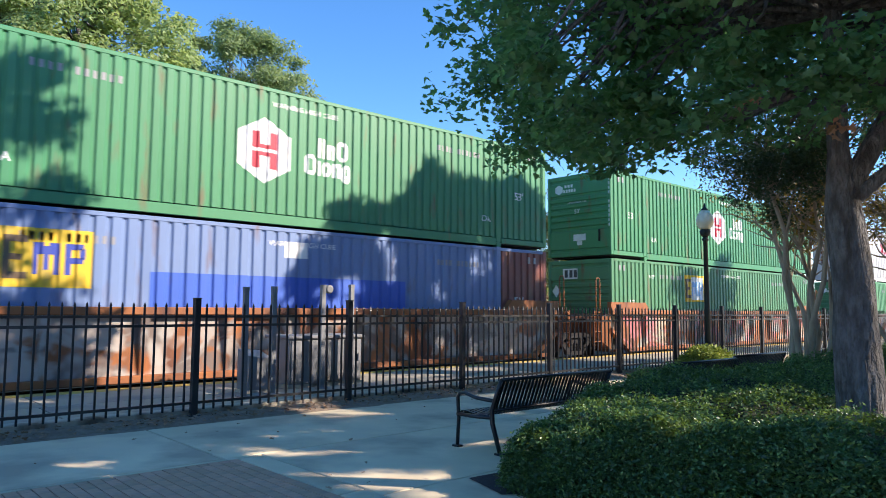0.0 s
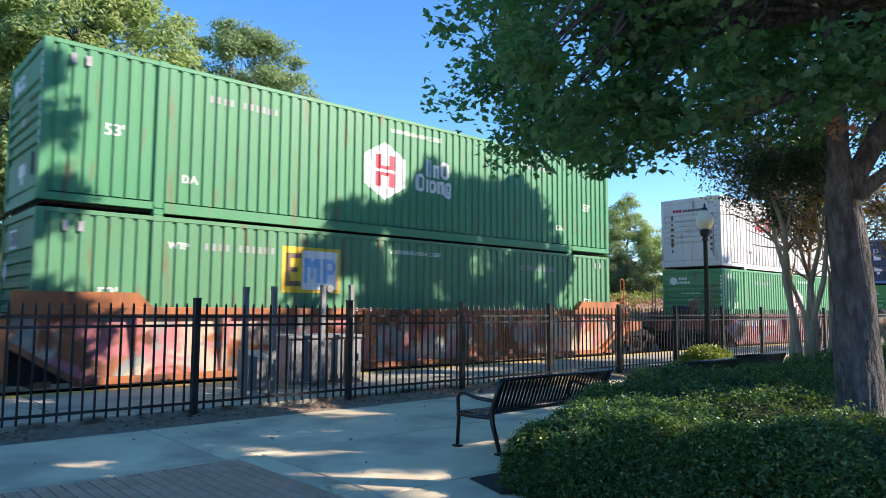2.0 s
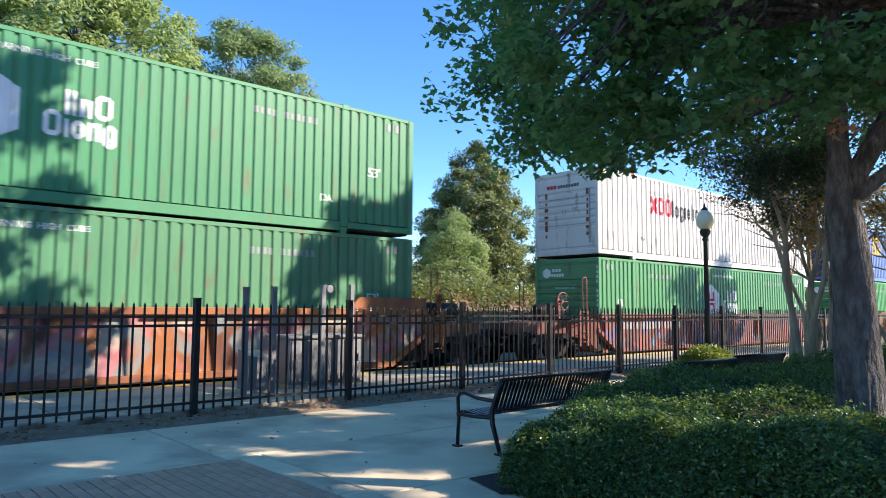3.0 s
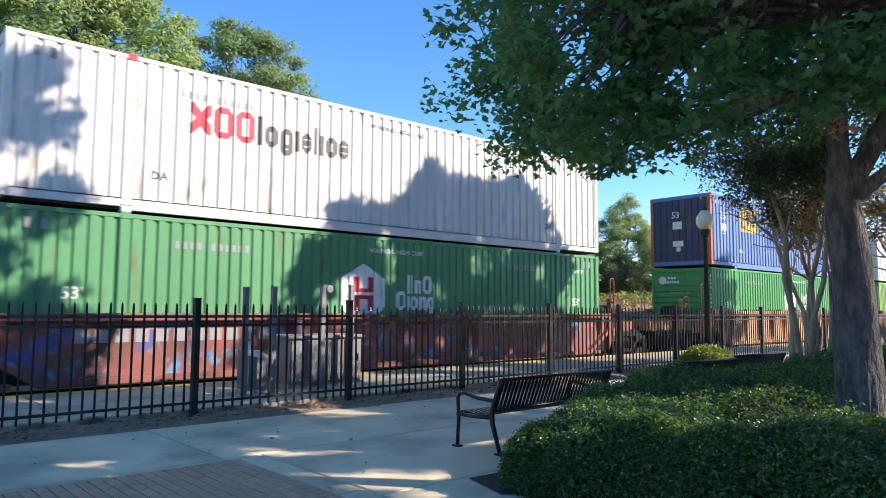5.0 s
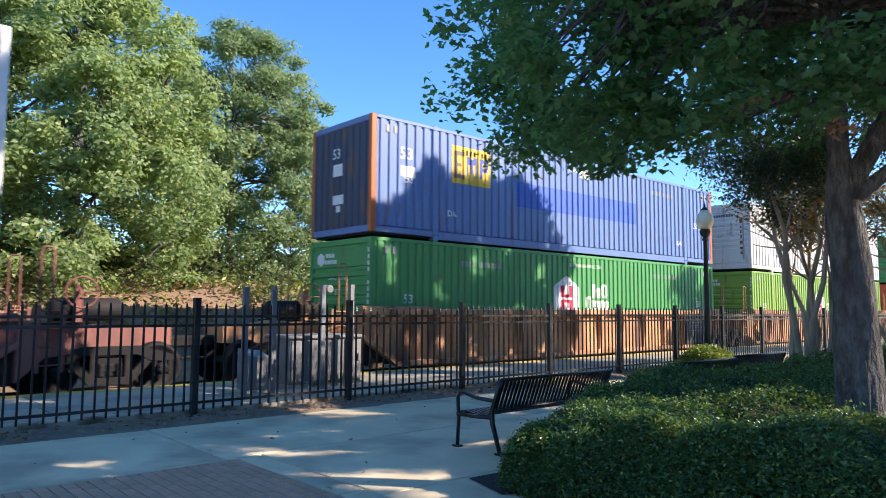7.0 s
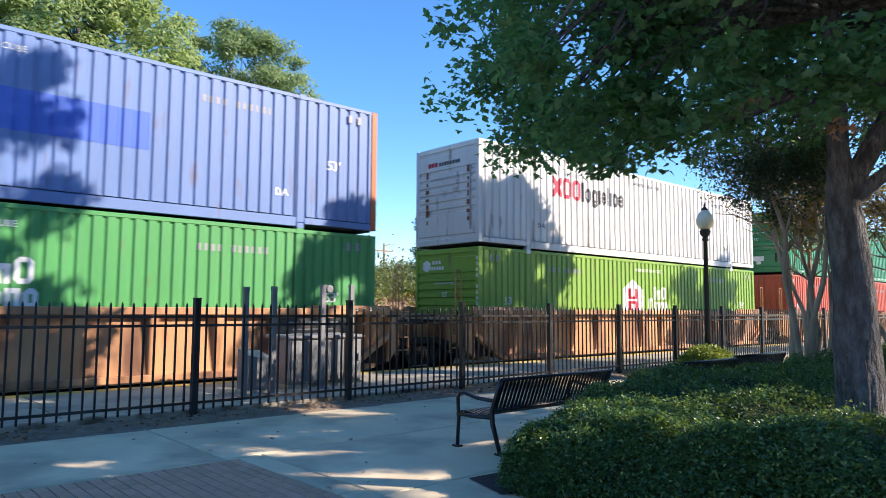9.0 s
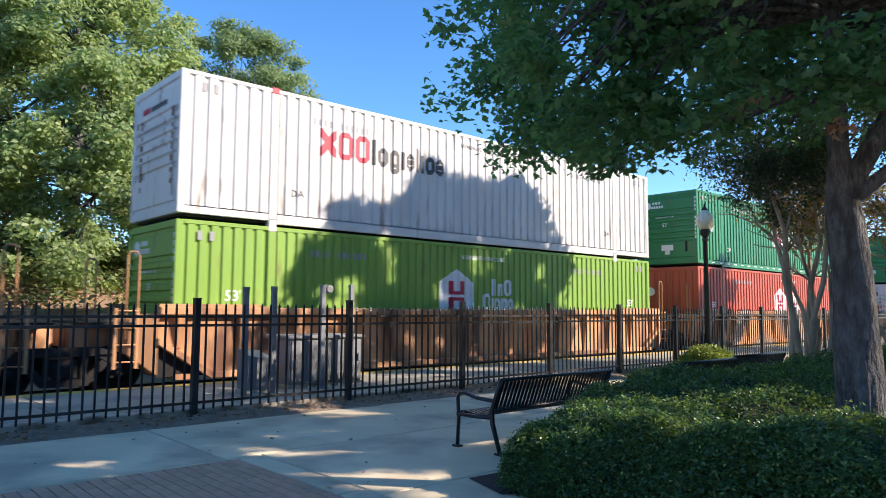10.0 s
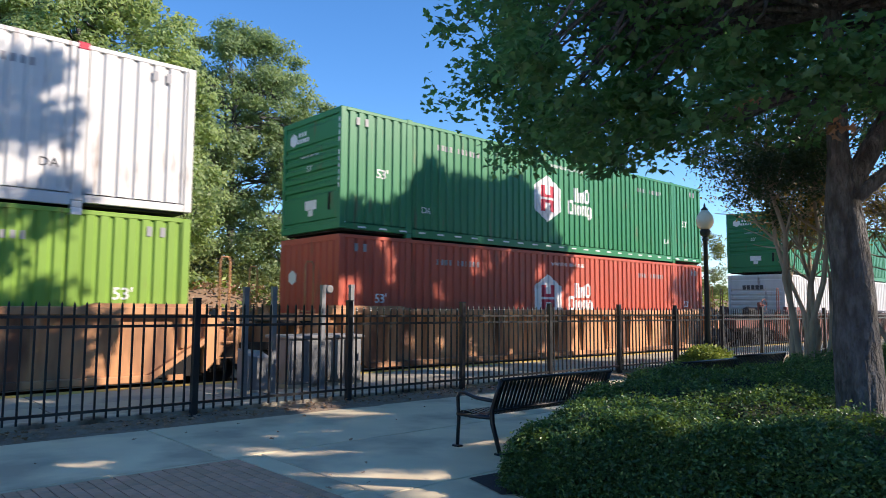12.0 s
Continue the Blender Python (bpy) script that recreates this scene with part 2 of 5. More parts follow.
def part(name, bm, material, parent, label=""):
    """One mesh object under a thing or under a part."""
    me = bm if isinstance(bm, bpy.types.Mesh) else mesh_of(bm, name, material)
    ob = new(name, me)
    ob.parent = parent
    if label:
        tagged(ob, label)
    return ob


def thing(name, at=(0, 0, 0), rz=0.0, label="", category="", group="", kind=""):
    ob = new(name)
    ob.empty_display_size = 0.2
    ob.matrix_basis = pose(*at, 0, 0, rz)
    return tagged(ob, label, category, group, kind)


def single(name, bm, material, label="", category="", group="", kind="", at=(0, 0, 0)):
    ob = new(name, bm if isinstance(bm, bpy.types.Mesh) else mesh_of(bm, name, material))
    ob.matrix_basis = pose(*at)
    return tagged(ob, label, category, group, kind)


def raw_mesh(name, verts, faces, material):
    me = bpy.data.meshes.new(name)
    me.from_pydata(verts, [], faces)
    me.materials.append(M[material])
    return me


# ---- ground, pavement, platform, track ----
def fbm(x, y, s, seed=0.0):
    return noise.fractal(Vector((x * s + seed, y * s - seed, seed * 0.37)), 1.0, 2.0, 4)


def ground_height(x, y):
    rows = ((-4000, -0.25), (12.0, -0.25), (12.6, -0.42), (17.5, -0.40), (19.5, 0.1), (22.5, 1.9), (26, 2.2), (45, 2.6), (120, 3.2), (4000, 6.0))
    for (a, za), (b, zb) in zip(rows, rows[1:]):
        if y <= b:
            k = (y - a) / (b - a)
            z = za + (zb - za) * k
            break
    if y > 18:
        z += 0.35 * fbm(x, y, 0.25) * min(1.0, (y - 18) / 4)
    return z


def make_ground():
    xs = [-4000, -600, -150, -60] + [-30 + i * 1.5 for i in range(75)] + [95, 120, 180, 400, 900, 4000]
    ys = [-4000, -400, -80, -20, 0, 6, 12.0, 12.6, 17.0] + [17.5 + i * 0.9 for i in range(16)] + [34, 38, 45, 60, 90, 120, 200, 500, 1200, 4000]
    verts = [(x, y, ground_height(x, y)) for y in ys for x in xs]
    n = len(xs)
    faces = [(j * n + i, j * n + i + 1, (j + 1) * n + i + 1, (j + 1) * n + i) for j in range(len(ys) - 1) for i in range(n - 1)]
    me = raw_mesh("ground", verts, faces, "ground")
    me.materials.append(M["bank"])
    for p in me.polygons:
        p.use_smooth = True
        if 17 < p.center.y < 33 and abs(p.center.x) < 100:
            p.material_index = 1
    return tagged(new("ground", me), "dry brown earth with a low grassy bank", "ground", kind="structure")


make_ground()

# pavement of cast slabs with recessed joints
pavement = single("pavement", boxm(-30, -30, -0.2, 45, 8.72, -0.03), "joint", "grey concrete plaza pavement with joints", "pavement", kind="structure")


def slab(parent, x0, y0, x1, y1, top, material, name="slab", thick=0.1, gap=0.009, bev=0.008):
    me = mesh_of(boxm(-(x1 - x0) / 2 + gap, -(y1 - y0) / 2 + gap, -thick, (x1 - x0) / 2 - gap, (y1 - y0) / 2 - gap, 0, bevel=bev), name, material)
    ob = part(name, me, material, parent)
    ob.location = ((x0 + x1) / 2, (y0 + y1) / 2, top)
    return ob


def make_pavement():
    BX, BY = 3.18, 6.50           # corner of the brick field
    xs = [-30, -12, -3.4, 3.08, 9.6, 16.0, 22.5, 29, 45]
    for a, b in zip(xs, xs[1:]):
        slab(pavement, a, 6.57, b, 8.72, 0.0, "concrete")
    for a, b in ((-30, -12), (-12, -3.4), (-3.4, 3.08), (3.08, 3.45)):
        slab(pavement, a, BY, b, 6.57, 0.0, "concrete", bev=0.004)
    for a, b in ((4.75, 6.57), (2.4, 4.75), (0, 2.4), (-3, 0)):
        slab(pavement, BX, a, 3.45, b if b < 6.5 else 6.57, 0.0, "concrete") if b < 6.5 else slab(pavement, BX, a, 3.45, BY, 0.0, "concrete")
    ys = [-30, -10, -3, 0.0, 2.2, 4.52, 6.57]
    xs = [3.45, 8.5, 11.0, 13.5, 16.0, 18.5, 21, 26, 45]
    for a, b in zip(ys, ys[1:]):
        for c, d in zip(xs, xs[1:]):
            slab(pavement, c, a, d, b, 0.0, "concrete")
    slab(pavement, -30, -30, -3.0, BY, -0.004, "concrete")
    slab(pavement, -3.0, -30, BX, -3.0, -0.004, "concrete")
    # brick field: the near bricks are pieces, the rest is one mesh
    me = mesh_of(boxm(-0.0475, -0.1026, -0.06, 0.0475, 0.1026, 0, bevel=0.0015), "brick", "brick")
    half = mesh_of(boxm(-0.049, -0.0485, -0.06, 0.049, 0.0485, 0, bevel=0.006), "brick", "brick")
    rnd = random.Random(4)
    rest_v, rest_f = [], []
    i = 0
    while True:
        x1 = BX - 0.004 - i * 0.104
        if x1 < -3:
            break
        off = (i % 2) * 0.103
        y1 = BY - 0.004 + off
        while y1 > -3:
            yc, xc = y1 - 0.1, x1 - 0.05
            if yc + 0.1 > BY + 0.001:
                ob = part("brick", half, "brick", pavement)
                ob.location = (xc, BY - 0.004 - 0.0485, 0.0)
            if yc + 0.1 < BY + 0.001:
                dz = rnd.uniform(-0.001, 0.001)
                if xc > 0.55 and yc > 4.35:
                    ob = part("brick", me, "brick", pavement)
                    ob.location = (xc, yc, dz)
                    ob.rotation_euler = (rnd.uniform(-.002, .002), rnd.uniform(-.006, .006), rnd.uniform(-.003, .003))
                else:
                    k = len(rest_v)
                    rest_v += [(xc + sx * 0.0475, yc + sy * 0.1026, z + dz) for z in (-0.05, 0) for sx, sy in ((-1, -1), (1, -1), (1, 1), (-1, 1))]
                    rest_f += [(k + 4, k + 5, k + 6, k + 7), (k, k + 1, k + 5, k + 4), (k + 1, k + 2, k + 6, k + 5), (k + 2, k + 3, k + 7, k + 6), (k + 3, k, k + 4, k + 7)]
            y1 -= 0.206
        i += 1
    rest = part("brick_field", raw_mesh("brick_field", rest_v, rest_f, "brick"), "brick", pavement)
    tagged(rest, kind="stuff")
    # dark mulch opening beside the hedge
    bm = bmesh.new()
    vs = [bm.verts.new(c) for c in ((4.33, 4.46, 0.006), (4.15, 3.9, 0.006), (4.6, 3.6, 0.006), (5.2, 4.4, 0.006))]
    bm.faces.new(vs)
    bmesh.ops.recalc_face_normals(bm, faces=bm.faces)
    single("mulch_bed", bm, "mulch", "patch of dark mulch at the hedge foot", "mulch", kind="stuff")


make_pavement()


def make_litter_strip():
    """Strip of soil and dead leaves in front of the fence kerb."""
    nx, ny = 150, 7
    verts, faces = [], []
    for j in range(ny):
        for i in range(nx):
            x = -6 + i * 0.25
            k = j / (ny - 1)
            edge = 0.10 * fbm(x, 3, 0.9, 5)
            y = 8.62 + edge * (1 - k) + k * (0.62 - edge * 0)
            verts.append((x, y, -0.02 + 0.075 * math.sin(k * 1.6) + 0.02 * fbm(x, y, 4.0)))
    faces = [(j * nx + i, j * nx + i + 1, (j + 1) * nx + i + 1, (j + 1) * nx + i) for j in range(ny - 1) for i in range(nx - 1)]
    me = raw_mesh("soil_strip", verts, faces, "soil")
    tagged(new("soil_strip", me), "strip of brown soil and leaf litter along the fence", "soil", kind="structure")


make_litter_strip()
PLAT = 0.09
single("kerb", boxm(-14, 9.22, -0.2, 45, 9.42, PLAT + 0.035, bevel=0.015), "kerb", "stained concrete kerb under the iron fence", "kerb", kind="structure")
platform = single("platform", boxm(-30, 9.42, -0.45, 70, 12.62, PLAT - 0.03), "joint", "grey concrete railway platform", "platform", kind="structure")
for c in range(-10, 22):
    slab(platform, c * 2.4, 9.42, c * 2.4 + 2.4, 10.9, PLAT, "platform")
    slab(platform, c * 2.4 + 0.1, 10.9, c * 2.4 + 2.5, 12.30, PLAT, "platform")
single("edge_line", boxm(-30, 12.30, -0.2, 70, 12.62, PLAT + 0.004, bevel=0.005), "yellow_line", "worn yellow line on the platform edge", "platform edge", kind="structure")

RAIL = -0.11


def make_track():
    verts, faces = [], []
    nx, prof = 120, ((12.64, -0.38), (13.0, -0.27), (15.6, -0.27), (16.6, -0.40))
    for i in range(nx):
        for j, (y, z) in enumerate(prof):
            x = -30 + i
            verts.append((x, y, z + 0.02 * fbm(x * 3, y * 3, 1.0)))
    w = len(prof)
    faces = [(i * w + j, (i + 1) * w + j, (i + 1) * w + j + 1, i * w + j + 1) for i in range(nx - 1) for j in range(w - 1)]
    tagged(new("ballast_bed", raw_mesh("ballast_bed", verts, faces, "ballast")), "grey stone ballast under the track", "ballast", kind="structure")
    yc = 12.98 + 1.295
    for s in (-1, 1):
        y = yc + s * 0.7525
        bm = bmesh.new()
        box(bm, -30, y - 0.065, RAIL - 0.17, 89, y + 0.065, RAIL - 0.155)
        box(bm, -30, y - 0.01, RAIL - 0.155, 89, y + 0.01, RAIL - 0.03)
        box(bm, -30, y - 0.036, RAIL - 0.03, 89, y + 0.036, RAIL, bevel=0.006)
        single("rail", bm, "rail", "worn steel rail", "rail", "rails", kind="structure")
    me = mesh_of(boxm(-0.11, -1.3, -0.15, 0.11, 1.3, 0, bevel=0.01), "railway_tie", "tie")
    for i in range(110):
        ob = new("railway_tie", me)
        ob.location = (-8 + i * 0.55, yc, RAIL - 0.172)
        tagged(ob, "dark wooden railway tie", "tie", "ties under the track")


make_track()


# ---- iron fence ----
FY = 9.14


def picket_shape():
    """Square picket with a pinched spear tip."""
    bm = bmesh.new()
    rings = []
    for z, w in ((0.12, 0.0115), (1.46, 0.0115), (1.467, 0.009), (1.482, 0.0125), (1.523, 0.003)):
        rings.append([bm.verts.new((sx * w, sy * w, z)) for sx, sy in ((-1, -1), (1, -1), (1, 1), (-1, 1))])
    for a, b in zip(rings, rings[1:]):
        for k in range(4):
            bm.faces.new((a[k], a[(k + 1) % 4], b[(k + 1) % 4], b[k]))
    bm.faces.new(rings[-1])
    bm.faces.new(rings[0][::-1])
    return bm


def make_fence():
    posts = [3.83 + 2.44 * k for k in range(-4, 14)]
    picket = mesh_of(picket_shape(), "picket", "fence")
    post = mesh_of(boxm(-0.042, -0.042, 0.0, 0.042, 0.042, 1.58, bevel=0.004), "post", "fence")
    cap = bmesh.new()
    box(cap, -0.048, -0.048, 1.58, 0.048, 0.048, 1.594, bevel=0.004)
    capm = mesh_of(cap, "post_cap", "fence")
    rails = []
    for z0, z1 in ((0.20, 0.235), (1.21, 1.245), (1.328, 1.363)):
        rails.append(mesh_of(boxm(0.042, -0.02, z0, 2.44 - 0.042, 0.02, z1), "rail", "fence"))
    plate = mesh_of(boxm(-0.075, -0.06, 0.0, 0.075, 0.06, 0.055, bevel=0.004), "base_plate", "fence")
    for k, x in enumerate(posts):
        sec = thing("fence_panel", (x, FY, 0.0), 0, "black painted iron fence panel with pointed pickets", "fence", "fence panels along the platform")
        p = part("post", post, "fence", sec)
        part("post_cap", capm, "fence", p)
        part("base_plate", plate, "fence", p)
        for r in rails:
            part("rail", r, "fence", sec)
        gate = abs(x - 6.27) < 0.1
        for i in range(1, 18):
            q = part("picket", picket, "fence", sec)
            q.location = (i * 2.44 / 18, 0, -0.03 if gate else 0)


make_fence()


def make_posts_and_cabinets():
    for x, y, h in ((5.10, 10.3, 1.70), (5.59, 10.3, 1.72), (6.64, 10.5, 1.78), (7.24, 10.5, 1.80)):
        bm = bmesh.new()
        box(bm, -0.038, -0.038, 0, 0.038, -0.030, h)
        box(bm, -0.038, -0.030, 0, -0.030, 0.038, h)
        box(bm, 0.030, -0.030, 0, 0.038, 0.038, h)
        box(bm, -0.09, -0.09, 0, 0.09, 0.09, 0.012)
        t = thing("steel_post", (x, y, PLAT), 0, "grey galvanised steel channel post standing on the platform", "post", "steel posts by the cabinet")
        part("channel", bm, "galv", t)
        b2 = bmesh.new()
        box(b2, -0.042, -0.043, h - 0.05, 0.042, 0.042, h + 0.004)
        part("cap", b2, "galv", t)
        if abs(x - 6.64) < 0.01:
            lens = lathe(bmesh.new(), [(0.05, -0.05), (0.075, -0.04), (0.075, 0.03), (0.055, 0.05)], 14, "y", (0.115, 0.0, h - 0.07))
            part("round_reader", lens, "cabinet", t, "round grey reader head")
    c = thing("equipment_cabinet", (6.15, 10.75, PLAT), 0, "large grey steel equipment cabinet with ribbed doors and overhanging lid", "cabinet")
    part("body", boxm(0, 0, 0.06, 1.50, 0.75, 0.84, bevel=0.01), "cabinet", c)
    part("plinth", boxm(-0.02, -0.02, 0, 1.52, 0.77, 0.06), "kerb", c)
    part("lid", boxm(-0.05, -0.05, 0.84, 1.55, 0.80, 0.90, bevel=0.015), "cabinet", c)
    for i in range(4):
        d = part("door", boxm(0.03 + i * 0.366, -0.022, 0.10, 0.03 + i * 0.366 + 0.343, -0.001, 0.81, bevel=0.006), "cabinet", c)
        part("handle", boxm(0.03 + i * 0.366 + 0.28, -0.045, 0.42, 0.03 + i * 0.366 + 0.30, -0.022, 0.56, bevel=0.004), "galv", d)
    c2 = thing("junction_box", (5.30, 10.55, PLAT), 0, "small grey metal junction box with sloped top", "junction box")
    bm = bmesh.new()
    v = [bm.verts.new(q) for q in ((0, 0, 0.05), (0.42, 0, 0.05), (0.42, 0.4, 0.05), (0, 0.4, 0.05), (0, 0, 0.60), (0.42, 0, 0.55), (0.42, 0.4, 0.66), (0, 0.4, 0.71))]
    for q in ((3, 2, 1, 0), (4, 5, 6, 7), (0, 1, 5, 4), (1, 2, 6, 5), (2, 3, 7, 6), (3, 0, 4, 7)):
        bm.faces.new([v[i] for i in q])
    bmesh.ops.bevel(bm, geom=bm.edges[:], offset=0.008, segments=1, affect="EDGES")
    part("box", bm, "cabinet", c2)
    part("skirt", boxm(-0.02, -0.02, 0, 0.44, 0.42, 0.05), "kerb", c2)
    part("latch", boxm(0.33, -0.015, 0.3, 0.36, 0.002, 0.4), "galv", c2)


make_posts_and_cabinets()


def added_wall():
    """Unseen plain brick wall added behind the camera; closes the plaza and cuts light."""
    x0, x1, y0, y1, top = -45.0, 75.0, -17.4, -17.0, 8.0
    bm = bmesh.new()
    for a, b, z0, z1, d in ((x0, x1, -0.3, top, 0.0), (x0, x1, top, top + 0.18, 0.12), (x0, x1, 3.6, 3.85, 0.06)):
        m = bmesh.ops.create_cube(bm, size=1.0)["verts"]
        for v in m:
            v.co = Vector(((a + b) / 2 + v.co.x * (b - a), (y0 + y1) / 2 + v.co.y * (y1 - y0 + 2 * d), (z0 + z1) / 2 + v.co.z * (z1 - z0)))
    me = bpy.data.meshes.new("wall_south")
    bm.to_mesh(me)
    bm.free()
    me.materials.append(M["wall_brick"])
    tagged(new("wall_south", me), "plain red brick street front across the plaza", "wall", kind="structure")


added_wall()


# ---- containers ----
CL, CW, CH = 16.154, 2.591, 2.896
TRACK_Y, LOW_Z, UP_Z = 12.98, 0.25, 3.15
SECTIONS = ((0.162, 1.878), (2.102, CL - 2.102), (CL - 1.878, CL - 0.162))


def profile(x, pitch, depth=0.036):
    """Depth of the wall behind the frame at x: broad flats and narrow pressed grooves."""
    k = (x / pitch) % 1.0
    if k < 0.58:
        return 0.012
    if k < 0.70:
        return 0.012 + depth * (k - 0.58) / 0.12
    if k < 0.88:
        return 0.012 + depth
    return 0.012 + depth * (1 - (k - 0.88) / 0.12)


def breaks(x0, x1, pitch):
    xs = {round(x0, 5), round(x1, 5)}
    i = math.floor(x0 / pitch)
    while i * pitch < x1:
        for k in (0, 0.58, 0.70, 0.88):
            x = (i + k) * pitch
            if x0 < x < x1:
                xs.add(round(x, 5))
        i += 1
    return sorted(xs)


def decal(bm, x0, x1, lo, hi, pitch, extra=()):
    """A painted shape that follows the pressed wall, between the heights lo(x) and hi(x)."""
    f = (lambda v: v if callable(v) else (lambda x: v))
    lo, hi = f(lo), f(hi)
    xs = sorted(set(breaks(x0, x1, pitch)) | {e for e in extra if x0 < e < x1})
    prev = None
    for x in xs:
        y = profile(x, pitch) - 0.004
        a, b = bm.verts.new((x, y, lo(x))), bm.verts.new((x, y, hi(x)))
        if prev:
            bm.faces.new((prev[0], a, b, prev[1]))
        prev = (a, b)
    return bm


TEXTS = {}


def text_mesh(body, size):
    """Lettering with the built-in font, upright, reading along x."""
    if (body, size) not in TEXTS:
        cu = bpy.data.curves.new("lettering", "FONT")
        cu.body, cu.size, cu.resolution_u, cu.offset = body, size, 2, size * 0.012
        ob = bpy.data.objects.new("lettering", cu)
        scene.collection.objects.link(ob)
        me = bpy.data.meshes.new_from_object(ob.evaluated_get(bpy.context.evaluated_depsgraph_get()))
        bpy.data.objects.remove(ob)
        TEXTS[(body, size)] = me
    return TEXTS[(body, size)]


def wall_text(body, size, x, z, pitch):
    bm = bmesh.new()
    bm.from_mesh(text_mesh(body, size))
    for v in bm.verts:
        v.co = Vector((x + v.co.x, 0, z + v.co.y))
    if pitch:
        x1 = max(v.co.x for v in bm.verts)
        for b in breaks(x, x1, pitch):
            bmesh.ops.bisect_plane(bm, geom=bm.verts[:] + bm.edges[:] + bm.faces[:], plane_co=(b, 0, 0), plane_no=(1, 0, 0))
        for v in bm.verts:
            v.co.y = profile(v.co.x, pitch) - 0.005
    return bm


def end_text(body, size, y, z):
    """Lettering on the end wall that faces -x; y runs to the left as one reads."""
    bm = bmesh.new()
    bm.from_mesh(text_mesh(body, size))
    for v in bm.verts:
        v.co = Vector((0.008, y - v.co.x, z + v.co.y))
    return bm


WALLS = {}


def wall_mesh(pitch, far):
    key = (pitch, far)
    if key not in WALLS:
        bm = bmesh.new()
        for a, b in SECTIONS:
            prev = None
            for x in breaks(a, b, pitch):
                d = profile(x, pitch)
                y = CW - d if far else d
                lo, hi = bm.verts.new((x, y, 0.262)), bm.verts.new((x, y, CH - 0.09))
                if prev:
                    q = (prev[0], lo, hi, prev[1])
                    bm.faces.new(q[::-1] if far else q)
                prev = (lo, hi)
        me = bpy.data.meshes.new("side_wall")
        bm.to_mesh(me)
        bm.free()
        WALLS[key] = me
    return WALLS[key]


def copy_mesh(me, material):
    m = me.copy()
    m.materials.clear()
    m.materials.append(M[material])
    return m


def shell_parts():
    """Frame pieces that all containers share: name -> list of meshes (no material)."""
    def keep(bm):
        me = bpy.data.meshes.new("frame_piece")
        bm.to_mesh(me)
        bm.free()
        return me
    P = {"corner_post": [], "side_post": [], "top_rail": [], "bottom_rail": [], "end_header": [], "end_sill": [], "roof": [], "floor": [], "corner_casting": []}
    for x0, x1 in ((0, 0.15), (CL - 0.15, CL)):
        for y0, y1 in ((0, 0.12), (CW - 0.12, CW)):
            P["corner_post"].append(keep(boxm(x0, y0, 0.10, x1, y1, CH - 0.02, bevel=0.012)))
    for xc in (1.99, CL - 1.99):
        for y0, y1 in ((0.002, 0.09), (CW - 0.09, CW - 0.002)):
            P["side_post"].append(keep(boxm(xc - 0.10, y0, 0.12, xc + 0.10, y1, CH - 0.1, bevel=0.02)))
            for z0, z1 in ((0.0, 0.118), (CH - 0.118, CH + 0.012)):
                yy = (y0 - 0.008, y0 + 0.15) if y0 < 1 else (y1 - 0.15, y1 + 0.008)
                P["corner_casting"].append(keep(boxm(xc - 0.089, yy[0], z0, xc + 0.089, yy[1], z1, bevel=0.012)))
    for y0, y1 in ((0, 0.08), (CW - 0.08, CW)):
        P["top_rail"].append(keep(boxm(0.15, y0 + 0.003, CH - 0.10, CL - 0.15, y1 - 0.003, CH - 0.015, bevel=0.01)))
        bm = bmesh.new()
        box(bm, 2.09, y0 + 0.003, 0.04, CL - 2.09, y1 - 0.003, 0.24, bevel=0.008)
        for a, b in ((0.15, 1.89), (CL - 1.89, CL - 0.15)):
            box(bm, a, y0 + 0.003, 0.10, b, y1 - 0.003, 0.24, bevel=0.008)
        P["bottom_rail"].append(keep(bm))
    for x0, x1 in ((0.01, 0.12), (CL - 0.12, CL - 0.01)):
        P["end_header"].append(keep(boxm(x0, 0.12, CH - 0.16, x1, CW - 0.12, CH - 0.018, bevel=0.01)))
        P["end_sill"].append(keep(boxm(x0, 0.12, 0.10, x1, CW - 0.12, 0.26, bevel=0.01)))
    P["roof"].append(keep(boxm(0.12, 0.07, CH - 0.06, CL - 0.12, CW - 0.07, CH - 0.02)))
    P["floor"].append(keep(boxm(0.12, 0.08, 0.06, CL - 0.12, CW - 0.08, 0.14)))
    return P


SHELL = shell_parts()


def end_wall(style):
    """Wall at x = 0: pressed across with broad ribs, or upright."""
    bm = bmesh.new()
    if style == "ribs":
        zs = [(0.26, 0.05)]
        zs += [(0.34, 0.05), (0.36, 0.02), (0.95, 0.02), (0.98, 0.06)]
        z = 1.08
        for i in range(5):
            zs += [(z, 0.06), (z + 0.03, 0.018), (z + 0.13, 0.018), (z + 0.16, 0.06)]
            z += 0.22
        zs += [(2.20, 0.06), (2.22, 0.022), (2.62, 0.022), (2.65, 0.05), (CH - 0.16, 0.05)]
        prev = None
        for z, x in zs:
            a, b = bm.verts.new((x, CW - 0.12, z)), bm.verts.new((x, 0.12, z))
            if prev:
                bm.faces.new((prev[0], prev[1], b, a))
            prev = (a, b)
    else:
        prev = None
        for y in breaks(0.12, CW - 0.12, 0.27):
            d = profile(y, 0.27)
            a, b = bm.verts.new((d, y, 0.26)), bm.verts.new((d, y, CH - 0.16))
            if prev:
                bm.faces.new((a, prev[0], prev[1], b))
            prev = (a, b)
    bmesh.ops.recalc_face_normals(bm, faces=bm.faces)
    if bm.faces[0].normal.x > 0:
        bmesh.ops.reverse_faces(bm, faces=bm.faces[:])
    return bm


